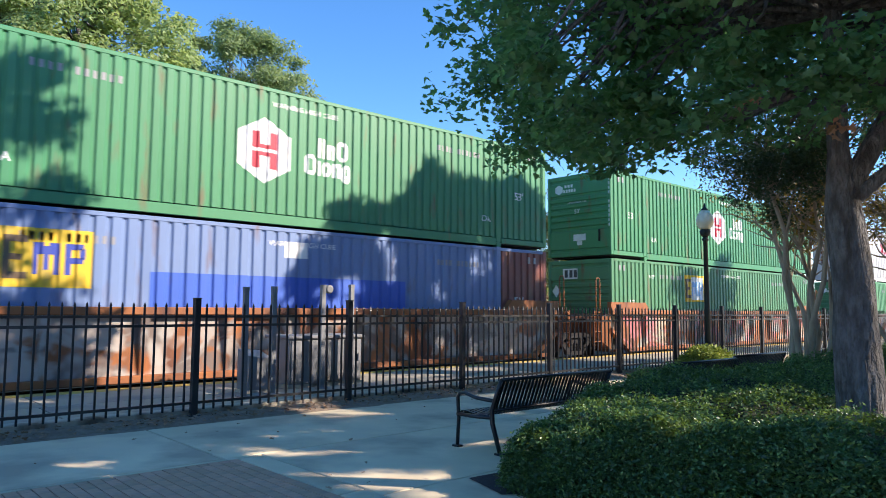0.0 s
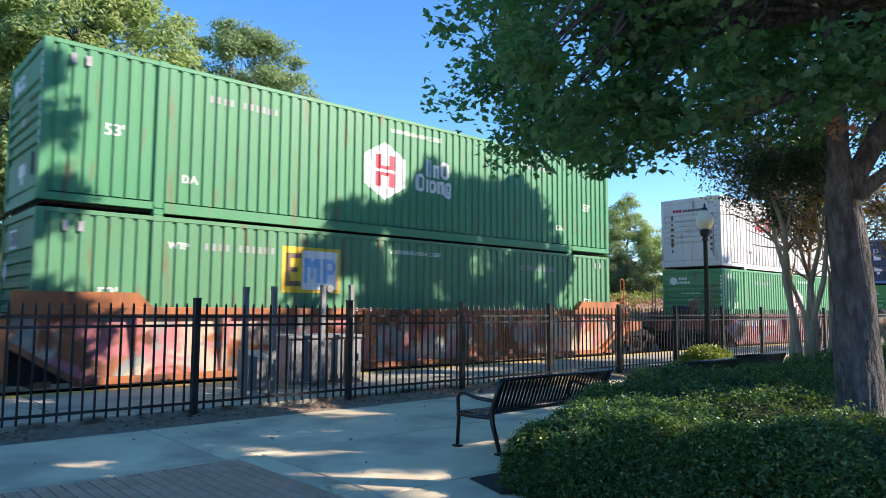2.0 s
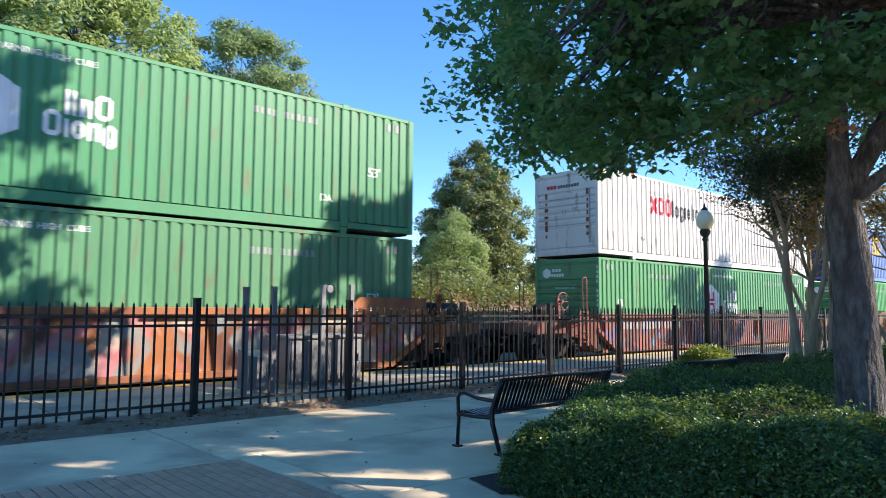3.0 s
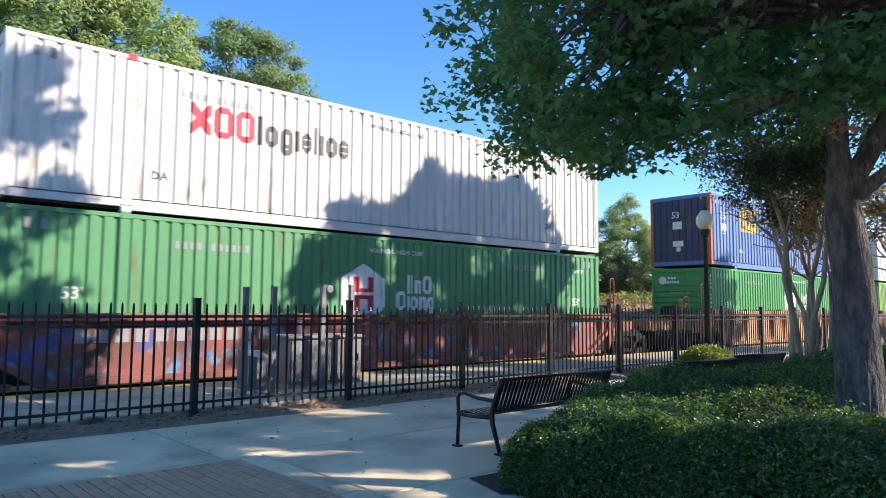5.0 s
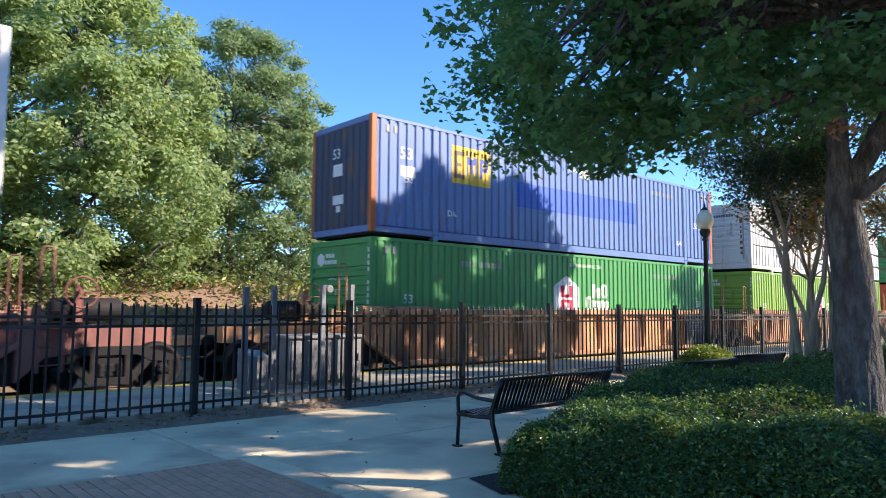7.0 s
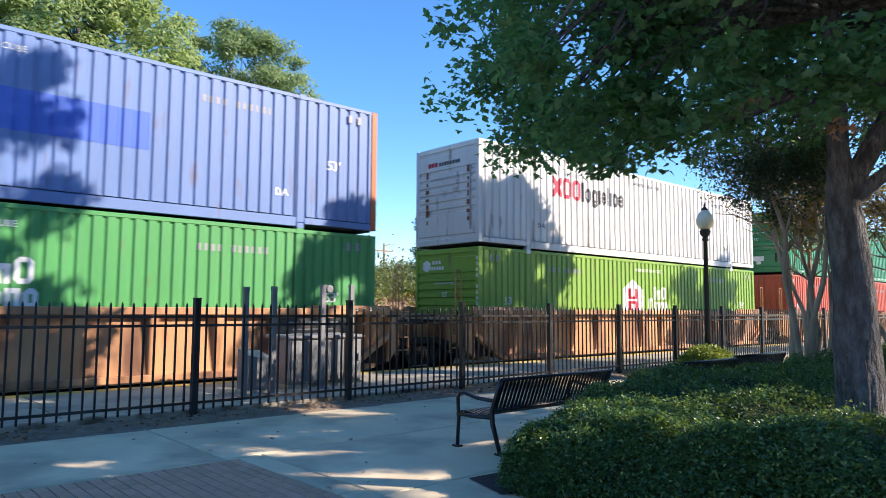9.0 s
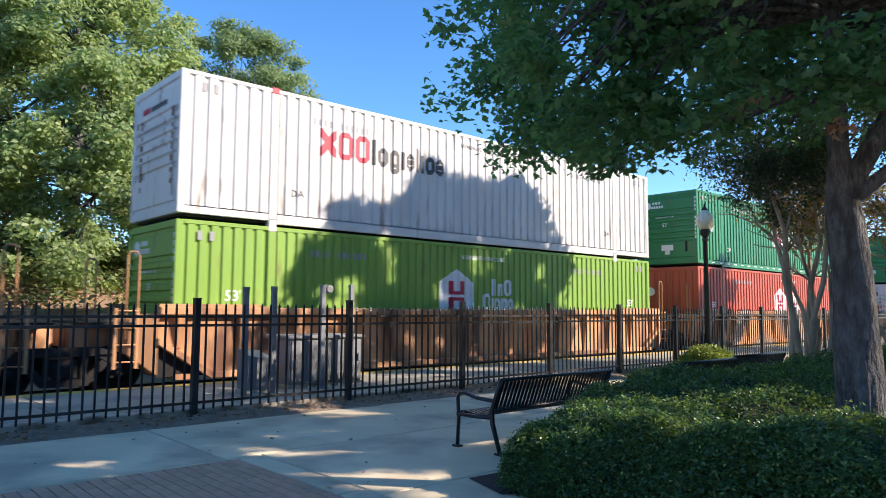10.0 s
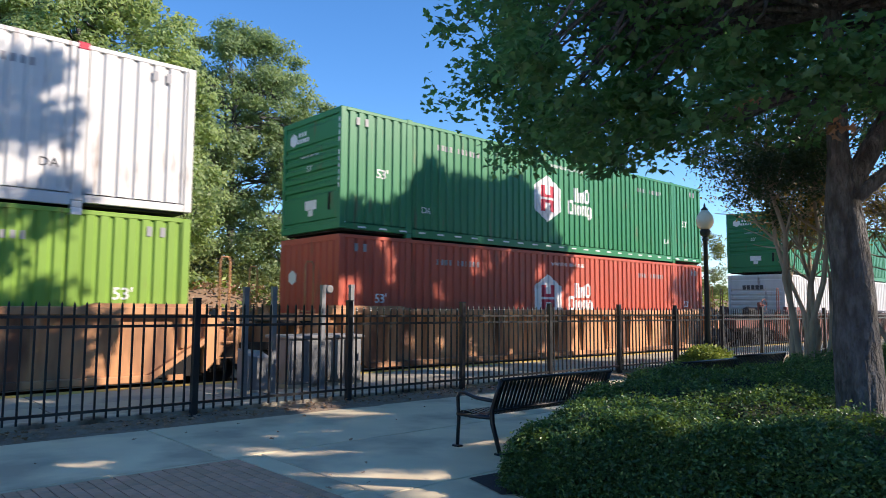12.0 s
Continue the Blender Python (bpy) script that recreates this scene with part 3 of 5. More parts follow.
def hexagon(bm, xc, zc, r, pitch):
    w = r * 0.866
    hi = (lambda x: zc + r - abs(x - xc) / w * r * 0.5)
    lo = (lambda x: zc - r + abs(x - xc) / w * r * 0.5)
    return decal(bm, xc - w, xc + w, lo, hi, pitch, (xc,))


def blocks(parent, material, x, z, size, shape, pitch, name="letter_block"):
    """A row of plain letter-sized shapes: i slim, l tall slim, w wide, o ring, O tall ring, q hanging ring, s stack, N, n arches, space."""
    widths = {"i": 0.24, "l": 0.26, "w": 0.74, "o": 0.60, "O": 0.74, "q": 0.60, "s": 0.50, "N": 0.70, "n": 0.58, " ": 0.3}
    spans = {"i": (0, 0.73), "l": (0, 1.0), "w": (0, 1.0), "o": (0, 0.73), "O": (0, 1.0), "q": (-0.22, 0.73), "s": (0, 0.73), "N": (0, 1.0), "n": (0, 0.73)}
    for ch in shape:
        w = widths[ch] * size
        if ch != " ":
            lo, hi = spans[ch]
            bm = bmesh.new()
            x0, x1, z0, z1 = x + 0.04 * size, x + w - 0.05 * size, z + lo * size, z + hi * size
            k = 0.20 * size
            if ch in "oOqs":
                r = 0.17 * size
                edge = (lambda q: r * max(0.0, 1 - min(q - x0, x1 - q) / r))
                cut = (x0 + r, x1 - r, x0 + r / 2, x1 - r / 2)
                decal(bm, x0, x1, (lambda q: z0 + edge(q)), (lambda q: z0 + k + edge(q) * 0.5), pitch, cut)
                decal(bm, x0, x1, (lambda q: z1 - k - edge(q) * 0.5), (lambda q: z1 - edge(q)), pitch, cut)
                if ch == "s":
                    decal(bm, x0, x1, (z0 + z1 - k) / 2, (z0 + z1 + k) / 2, pitch)
                else:
                    for a, b in ((x0, x0 + k), (x1 - k, x1)):
                        decal(bm, a, b, (lambda q: z0 + k + edge(q) * 0.5), (lambda q: z1 - k - edge(q) * 0.5), pitch, cut)
                if ch == "q":
                    decal(bm, x0 + k, x1 - k, z0 + 0.26 * size, z0 + 0.40 * size, pitch)
            elif ch in "Nn":
                for a, b in ((x0, x0 + k), (x1 - k, x1)):
                    decal(bm, a, b, z0, z1, pitch)
                mid = z1 if ch == "n" else (z0 + z1 + k) / 2
                decal(bm, x0 + k, x1 - k, mid - k, mid, pitch)
            elif ch == "w":
                for sgn in (1, -1):
                    m = (x0 + x1) / 2
                    slant = (lambda q: z0 + (z1 - z0 - k) * ((q - x0) / (x1 - x0) if sgn > 0 else (x1 - q) / (x1 - x0)))
                    first = len(bm.verts)
                    decal(bm, x0, x1, (lambda q: max(z0, slant(q) - k * 0.6)), (lambda q: min(z1, slant(q) + k * 1.6)), pitch, (m,))
                    for v in list(bm.verts)[first:]:
                        v.co.y -= 0.0015 * (sgn > 0)
            else:
                decal(bm, x0, x1, z0, z1, pitch)
            part(name, bm, material, parent)
        x += w
    return x


def container(label, base, pitch, end="ribs", post=None, casting=None, rail_low=None, dark_end=None):
    """A 53-foot container with its origin at the near bottom corner of its leading end."""
    c = thing("shipping_container", (0, 0, 0), 0, label, "container", "containers on the train")
    part("side_wall", copy_mesh(wall_mesh(pitch, False), base), base, c)
    part("side_wall", copy_mesh(wall_mesh(pitch, True), base), base, c)
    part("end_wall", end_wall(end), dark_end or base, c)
    bm = end_wall("upright")
    for v in bm.verts:
        v.co.x = CL - v.co.x
    bmesh.ops.reverse_faces(bm, faces=bm.faces[:])
    part("end_wall", bm, base, c)
    for name, meshes in SHELL.items():
        for me in meshes:
            m = base
            if name == "corner_post":
                m = post or base
            elif name == "corner_casting":
                m = casting if casting and max(v.co.z for v in me.vertices) > 1.5 else base
            elif name == "bottom_rail":
                m = rail_low or base
            elif name == "floor":
                m = "dark_gap"
            part(name, copy_mesh(me, m), m, c)
    c["pitch"] = pitch
    return c


def hub_marks(c, pitch, xc=7.2, zc=1.55):
    bm = bmesh.new()
    hexagon(bm, xc, zc, 0.69, pitch)
    logo = part("hexagon_mark", bm, "decal_white", c, "white painted hexagon")
    for x0, x1, z0, z1 in ((-0.29, -0.11, -0.38, -0.035), (-0.29, -0.11, 0.035, 0.38), (0.11, 0.29, -0.38, -0.035), (0.11, 0.29, 0.035, 0.38), (-0.11, 0.11, 0.035, 0.12), (-0.11, 0.11, -0.12, -0.035)):
        bm = bmesh.new()
        decal(bm, xc + x0, xc + x1, zc + z0, zc + z1, pitch)
        for v in bm.verts:
            v.co.y -= 0.003
        part("red_bar", bm, "decal_red", logo)
    blocks(c, "decal_white", xc + 1.25, zc + 0.03, 0.44, "llnO", pitch)
    blocks(c, "decal_white", xc + 0.93, zc - 0.36, 0.44, "Oionq", pitch)


def small_marks(c, pitch, dark=False, warn_x=7.35, number=True, size53=True):
    m = "decal_dark" if dark else "decal_white"
    for word, dx in (("WARNING", 0.0), ("HIGH", 0.80), ("CUBE", 1.24)):
        part("notice_word", wall_text(word, 0.15, warn_x + dx, 2.50, pitch), m, c)
    for x0, n in ((2.9, 4), (3.6, 6), (CL - 4.2, 4), (CL - 3.5, 6)):
        for i in range(n):
            bm = decal(bmesh.new(), x0 + i * 0.14, x0 + i * 0.14 + 0.075, 2.31, 2.45, pitch)
            part("number_bar", bm, "decal_grey", c)
    part("class_lettering", wall_text("DA", 0.22, 2.4, 0.66, pitch), m, c)
    part("class_lettering", wall_text("DA", 0.22, CL - 2.6, 0.66, pitch), m, c)
    if size53:
        part("size_lettering", wall_text("53'", 0.30, 1.0, 1.35, pitch), m, c)
        part("size_lettering", wall_text("53'", 0.30, CL - 1.35, 1.35, pitch), m, c)
    # inspection plates at the top corners
    for x in (0.42, 0.66, CL - 0.8, CL - 0.56):
        part("rating_plate", boxm(x, -0.002, 2.5, x + 0.09, 0.008, 2.68), "decal_grey", c)


def hub_end(c, text_m="decal_white"):
    for i in range(11):
        if i != 4:
            part("post_number_bar", boxm(-0.003, 0.035, 2.52 - i * 0.15, 0.004, 0.085, 2.62 - i * 0.15), text_m, c)
    for word, dx in (("WARNING", 0.0), ("HIGH", 5.3), ("CUBE", 8.25)):
        part("end_notice_word", end_text(word, 0.075, 1.75 - dx * 0.075, 1.90), text_m, c)
    bm = bmesh.new()
    vs = [bm.verts.new((0.014, 2.1 + 0.19 * math.sin(a), 2.42 + 0.17 * math.cos(a))) for a in [k * math.pi / 3 for k in range(6)]]
    bm.faces.new(vs)
    if bm.faces[:][0].normal.x > 0:
        bmesh.ops.reverse_faces(bm, faces=bm.faces[:])
    part("end_hexagon", bm, text_m, c)
    for i in range(3):
        part("end_block", boxm(0.012, 1.78 - i * 0.13, 2.46, 0.02, 1.86 - i * 0.13, 2.56), text_m, c)
    for i in range(5):
        part("end_block", boxm(0.012, 1.84 - i * 0.11, 2.30, 0.02, 1.91 - i * 0.11, 2.40), text_m, c)
    part("end_size_lettering", end_text("53'", 0.2, 1.45, 1.55), text_m, c)
    part("end_placard", boxm(0.010, 1.0, 0.62, 0.019, 1.5, 0.84), text_m, c)
    part("end_placard", boxm(0.010, 1.15, 0.47, 0.019, 1.35, 0.61), text_m, c)
    bm = bmesh.new()
    box(bm, 0.0, 0.42, 0.55, 0.02, 0.50, 0.95, bevel=0.006)
    part("manual_box", bm, "steel_dark", c)


def xpo_marks(c, pitch):
    x = blocks(c, "decal_red", 3.08, 1.64, 0.62, "wOO", pitch)
    blocks(c, "decal_dark", x + 0.02, 1.64, 0.60, "loqislios", pitch)
    for i in range(3):
        part("end_block", boxm(0.010, 1.95 - i * 0.14, 2.33, 0.019, 2.06 - i * 0.14, 2.45), "decal_red", c)
    for i in range(8):
        part("end_block", boxm(0.010, 1.52 - i * 0.11, 2.33, 0.019, 1.60 - i * 0.11, 2.43), "decal_dark", c)
    part("end_size_lettering", end_text("53'", 0.2, 1.45, 1.45), "decal_grey", c)
    for word, dx in (("WARNING", 0.0), ("HIGH", 5.3), ("CUBE", 8.25)):
        part("end_notice_word", end_text(word, 0.11, 1.95 - dx * 0.11, 1.92), "decal_grey", c)
    rnd = random.Random(7)
    for yc in (0.42, 2.1):
        for i in range(7):
            z = 0.7 + i * 0.22
            w = rnd.uniform(0.03, 0.08)
            part("rust_mark", boxm(0.014, yc - w, z, 0.017, yc + w, z + rnd.uniform(0.08, 0.21)), "rust_streak", c)
    part("door_band", boxm(0.012, 0.3, 0.45, 0.02, 0.36, 2.2), "decal_grey", c)


def emp_mark(c, pitch, x, z, size, plate, letters, second=None, first=None):
    bm = bmesh.new()
    decal(bm, x, x + size * 1.47, z, z + size, pitch)
    p = part("square_mark", bm, plate, c)
    s = size
    def piece(rects, material):
        bm = bmesh.new()
        for a, b, lo, hi in rects:
            decal(bm, x + a * s, x + b * s, z + lo * s, z + hi * s, pitch)
        for v in bm.verts:
            v.co.y -= 0.005
        part("letter_block", bm, material, p)
    piece(((0.10, 0.20, .14, .86), (0.20, 0.46, .14, .25), (0.20, 0.46, .75, .86), (0.20, 0.38, .45, .55)), first or letters)
    piece(((0.54, 0.62, .22, .76), (0.70, 0.78, .30, .70), (0.86, 0.95, .22, .76), (0.62, 0.70, .56, .76), (0.78, 0.86, .56, .76)), second or letters)
    piece(((1.03, 1.13, .22, .76), (1.13, 1.32, .66, .76), (1.13, 1.32, .42, .52), (1.26, 1.35, .50, .68)), second or letters)
    return p


TRAIN = []           # (thing, place along the train, y, z)


def load(c, u, z, y=TRACK_Y):
    TRAIN.append((c, u, y, z))
    c.matrix_basis = pose(u, y, z)


U = {"A": -0.45, "B": 18.93, "C": 42.63, "D": 66.06, "E": 85.56, "F": 105.05, "G": 128.6}

# A: green over faded blue with a rusty end
a1 = container("weathered green container with white hexagon mark", "hub_green", 0.235)
hub_marks(a1, 0.235)
small_marks(a1, 0.235)
load(a1, U["A"], UP_Z)
a2 = container("faded blue container with yellow square and maroon end", "blue", 0.27, post="maroon")
emp_mark(a2, 0.27, 2.58, 1.53, 0.98, "decal_yellow", "decal_blue", first="decal_brown")
bm = bmesh.new()
decal(bm, 5.0, 10.95, 1.18, 1.86, 0.27)
part("painted_band", bm, "blue_patch", a2, "bright blue painted-over band")
bm = bmesh.new()
decal(bm, 14.27, CL - 0.16, 0.21, CH - 0.1, 0.27)
part("rusty_end", bm, "maroon", a2, "faded maroon wall section")
bm = bmesh.new()
decal(bm, 7.72, 8.27, 2.26, 2.6, 0.27)
part("white_plate", bm, "decal_white", a2)
small_marks(a2, 0.27)
load(a2, U["A"], LOW_Z)

# B: green over green with the small square mark
b1 = container("pale green container with white hexagon mark", "hub_green", 0.235)
hub_marks(b1, 0.235)
small_marks(b1, 0.235)
hub_end(b1)
load(b1, U["B"], UP_Z)
b2 = container("old green container with yellow-edged square mark", "emp_green", 0.235)
emp_mark(b2, 0.235, 4.56, 1.54, 0.97, "decal_yellow", "decal_brown", "decal_sky")
bm = bmesh.new()
decal(bm, 5.04, 5.90, 1.61, 2.44, 0.235)
for v in bm.verts:
    v.co.y -= 0.002
part("pale_patch", bm, "decal_white", b2)
small_marks(b2, 0.235)
part("class_lettering", wall_text("WTP", 0.18, 2.2, 2.3, 0.235), "decal_white", b2)
bm = bmesh.new()
box(bm, 0.010, 1.35, 2.25, 0.019, 1.95, 2.6)
pl = part("end_plate", bm, "decal_white", b2)
for i, yy in enumerate((1.88, 1.68, 1.5)):
    part("end_block", boxm(0.006, yy - 0.13, 2.30, 0.009, yy, 2.55), "decal_dark", pl)
bm = bmesh.new()
vs = [bm.verts.new((0.012, 2.25 + dy, 1.85 + dz)) for dy, dz in ((0.17, 0), (0, 0.22), (-0.17, 0), (0, -0.22))]
bm.faces.new(vs)
part("diamond_sign", bm, "decal_white", b2)
load(b2, U["B"], LOW_Z)

# C: white over green
def white_box():
    c = container("white container with red and grey letter blocks", "white", 0.285, casting="decal_red")
    xpo_marks(c, 0.285)
    small_marks(c, 0.285, dark=True, size53=False)
    return c


c1 = white_box()
load(c1, U["C"], UP_Z)
c2 = container("green container with large white hexagon mark", "hub_pale", 0.235)
hub_marks(c2, 0.235)
small_marks(c2, 0.235)
part("class_lettering", wall_text("WTP", 0.18, CL - 1.2, 2.3, 0.235), "decal_white", c2)
hub_end(c2)
load(c2, U["C"], LOW_Z)

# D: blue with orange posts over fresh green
# the end wall at x = 0 is a darker blue than the sides
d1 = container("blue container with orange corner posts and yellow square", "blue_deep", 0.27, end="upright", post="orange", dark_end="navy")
emp_mark(d1, 0.27, 2.54, 1.55, 0.98, "decal_yellow", "decal_blue", first="decal_brown")
bm = bmesh.new()
decal(bm, 5.0, 11.0, 1.18, 1.88, 0.27)
part("painted_band", bm, "blue_patch", d1, "bright blue painted-over band")
bm = bmesh.new()
decal(bm, 0.88, 1.34, 1.49, 1.76, 0.27)
part("white_plate", bm, "decal_white", d1)
part("white_plate", decal(bmesh.new(), 7.9, 8.37, 2.36, 2.67, 0.27), "decal_white", d1)
part("size_lettering", wall_text("53", 0.42, 0.84, 1.92, 0.27), "decal_white", d1)
small_marks(d1, 0.27)
part("end_size_lettering", end_text("53", 0.36, 1.65, 2.0), "decal_white", d1)
part("end_placard", boxm(0.002, 1.2, 1.55, 0.008, 1.6, 1.85), "decal_white", d1)
part("end_placard", boxm(0.002, 1.15, 0.85, 0.008, 1.6, 1.08), "decal_white", d1)
part("end_placard", boxm(0.002, 1.28, 0.66, 0.008, 1.45, 0.82), "decal_white", d1)
load(d1, U["D"], UP_Z)
d2 = container("fresh green container with white hexagon mark", "fresh_green", 0.235)
hub_marks(d2, 0.235)
small_marks(d2, 0.235)
hub_end(d2)
load(d2, U["D"], LOW_Z)

# E: white over lime green
e1 = white_box()
load(e1, U["E"], UP_Z)
e2 = container("lime green container with white hexagon mark", "lime_green", 0.235, casting="decal_white")
hub_marks(e2, 0.235)
small_marks(e2, 0.235)
hub_end(e2)
load(e2, U["E"], LOW_Z)

# F: deep green over red
f1 = container("deep green container with crisp white hexagon mark", "deep_green", 0.25)
hub_marks(f1, 0.25)
small_marks(f1, 0.25)
hub_end(f1)
for i in range(26):
    part("reflective_tape", boxm(0.5 + i * 0.6, -0.004, 0.14, 0.5 + i * 0.6 + 0.22, 0.002, 0.18), "decal_white", f1)
load(f1, U["F"], UP_Z)
f2 = container("red container with white hexagon mark", "red", 0.25, end="upright")
hub_marks(f2, 0.25)
small_marks(f2, 0.25)
bm = bmesh.new()
vs = [bm.verts.new((0.004, 2.0 + 0.2 * math.sin(a), 1.95 + 0.18 * math.cos(a))) for a in [k * math.pi / 3 for k in range(6)]]
bm.faces.new(vs)
part("end_hexagon", bm, "decal_white", f2)
load(f2, U["F"], LOW_Z)

# G: dark green over white
g1 = container("dark green container at the end of the row", "deep_green", 0.25)
hub_end(g1)
hub_marks(g1, 0.25)
load(g1, U["G"], UP_Z)
g2 = container("off-white container with dark letter blocks", "white", 0.285)
for i in range(5):
    part("end_block", boxm(0.010, 1.75 - i * 0.2, 2.2, 0.019, 1.9 - i * 0.2, 2.4), "decal_dark", g2)
load(g2, U["G"], LOW_Z)


# ---- well cars ----
WHEEL_R = 0.457
WHEELSETS = []       # (part, x in its car)


def graffiti_mat(name, base, colours, spread=0.55, size=0.75):
    """Steel with large sprayed patches in a few colours."""
    m = M[base].copy()
    m.name = name
    nt = m.node_tree
    N, L = nt.nodes, nt.links
    b = N["Principled BSDF"]
    src = b.inputs["Base Color"].links[0].from_socket
    tc = N.new("ShaderNodeTexCoord")
    for i, col in enumerate(colours):
        n = N.new("ShaderNodeTexNoise")
        n.inputs["Scale"].default_value, n.inputs["Detail"].default_value, n.inputs["Distortion"].default_value = size + 0.2 * i, 2.5, 1.6
        mp = N.new("ShaderNodeMapping")
        mp.inputs["Location"].default_value = (7.3 * i + 2, 3.1 * i, 1.7 * i)
        L.new(tc.outputs["Object"], mp.inputs["Vector"])
        L.new(mp.outputs[0], n.inputs["Vector"])
        r = N.new("ShaderNodeMapRange")
        r.inputs["From Min"].default_value, r.inputs["From Max"].default_value, r.inputs["To Max"].default_value = spread, spread + 0.09, 0.8
        L.new(n.outputs["Fac"], r.inputs["Value"])
        mx = N.new("ShaderNodeMix")
        mx.data_type = "RGBA"
        L.new(r.outputs[0], mx.inputs["Factor"])
        L.new(src, mx.inputs["A"])
        mx.inputs["B"].default_value = (*col, 1)
        src = mx.outputs["Result"]
    L.new(src, b.inputs["Base Color"])
    M[name] = m


graffiti_mat("well_tagged", "well_orange", ((0.55, 0.47, 0.36), (0.20, 0.27, 0.27), (0.50, 0.17, 0.19)), 0.51)
graffiti_mat("well_blue_tag", "well_maroon", ((0.06, 0.10, 0.34), (0.40, 0.06, 0.07), (0.10, 0.30, 0.45)), 0.58, 1.7)
graffiti_mat("well_grey_tag", "well_orange", ((0.50, 0.46, 0.40), (0.16, 0.15, 0.14), (0.46, 0.43, 0.38)), 0.49)

WHEELSET_ME = None


def wheelset_mesh():
    bm = bmesh.new()
    lathe(bm, [(0.085, -1.05), (0.085, 1.05)], 10, "y")
    for s in (-1, 1):
        y = s * 0.7525
        prof = [(0.06, y - s * 0.10), (0.13, y - s * 0.10), (0.15, y - s * 0.03), (0.36, y - s * 0.015), (0.40, y - s * 0.075), (WHEEL_R + 0.025, y - s * 0.07),
                (WHEEL_R + 0.022, y - s * 0.04), (WHEEL_R, y - s * 0.03), (WHEEL_R - 0.004, y + s * 0.065), (0.40, y + s * 0.068), (0.37, y + s * 0.03), (0.16, y + s * 0.01), (0.14, y + s * 0.08), (0.06, y + s * 0.08)]
        lathe(bm, prof, 24, "y")
        lathe(bm, [(0.07, s * 0.98), (0.11, s * 0.99), (0.11, s * 1.10), (0.05, s * 1.12)], 10, "y")
        for k in range(3):
            a = 2 * math.pi * k / 3
            cx, cz = 0.065 * math.cos(a), 0.065 * math.sin(a)
            box(bm, cx - 0.018, s * 1.13 - 0.012, cz - 0.018, cx + 0.018, s * 1.13 + 0.012, cz + 0.018)
    return mesh_of(bm, "wheelset", "steel_dark")


def side_frame_mesh(s):
    """Cast bogie side frame with pedestal jaws and a spring window."""
    y0, y1 = s * 0.99 - 0.07, s * 0.99 + 0.07
    bm = bmesh.new()
    zc = RAIL + WHEEL_R
    def prism(pts):
        a = [bm.verts.new((x, y0, z)) for x, z in pts]
        b = [bm.verts.new((x, y1, z)) for x, z in pts]
        n = len(pts)
        bm.faces.new(a)
        bm.faces.new(b[::-1])
        for i in range(n):
            bm.faces.new((a[i], b[i], b[(i + 1) % n], a[(i + 1) % n]))
    prism([(-1.12, zc + 0.14), (-1.12, zc + 0.24), (-0.5, zc + 0.42), (0.5, zc + 0.42), (1.12, zc + 0.24), (1.12, zc + 0.14), (0.72, zc + 0.14), (0.45, zc + 0.27), (-0.45, zc + 0.27), (-0.72, zc + 0.14)])
    prism([(-0.70, zc + 0.13), (-0.58, zc + 0.20), (-0.28, zc - 0.12), (0.28, zc - 0.12), (0.58, zc + 0.20), (0.70, zc + 0.13), (0.36, zc - 0.24), (-0.36, zc - 0.24)])
    for sx in (-1, 1):
        a, b = sorted((sx * 0.24, sx * 0.34))
        box(bm, a, y0, zc - 0.12, b, y1, zc + 0.28)
        for c in (0.74, 1.02):
            a, b = sorted((sx * c, sx * (c + 0.06)))
            box(bm, a, y0 + 0.01, zc - 0.13, b, y1 - 0.01, zc + 0.15)
    for i in (-0.15, 0, 0.15):
        lathe(bm, [(0.055, zc - 0.12), (0.065, zc - 0.08), (0.05, zc - 0.04), (0.065, zc), (0.05, zc + 0.04), (0.065, zc + 0.08), (0.055, zc + 0.12)], 8, "z", (i, s * 0.99, 0))
    bmesh.ops.recalc_face_normals(bm, faces=bm.faces)
    return mesh_of(bm, "side_frame", "steel_dark")


def bogie(car, x):
    """Side frames, bolster and two wheelsets; the car's space has the track centre at y = CW / 2."""
    global WHEELSET_ME
    if WHEELSET_ME is None:
        WHEELSET_ME = wheelset_mesh()
    for s in (-1, 1):
        ob = part("side_frame", side_frame_mesh(s), "steel_dark", car, "greasy cast steel bogie frame")
        ob.location = (x, CW / 2, 0)
    ob = part("bolster", boxm(-0.22, -1.0, RAIL + 0.42, 0.22, 1.0, RAIL + 0.68, bevel=0.02), "steel_dark", car)
    ob.location = (x, CW / 2, 0)
    for dx in (-0.889, 0.889):
        w = part("wheelset", WHEELSET_ME, "steel_dark", car)
        w.location = (x + dx, CW / 2, RAIL + WHEEL_R)
        WHEELSETS.append((w, x + dx))


def slice_xz(outline, y0, y1):
    """A flat plate cut to an outline in x and z, between two depths."""
    bm = bmesh.new()
    a = [bm.verts.new((x, y0, z)) for x, z in outline]
    b = [bm.verts.new((x, y1, z)) for x, z in outline]
    bm.faces.new(a)
    bm.faces.new(b)
    n = len(outline)
    for i in range(n):
        bm.faces.new((a[i], b[i], b[(i + 1) % n], a[(i + 1) % n]))
    bmesh.ops.recalc_face_normals(bm, faces=bm.faces)
    return bm


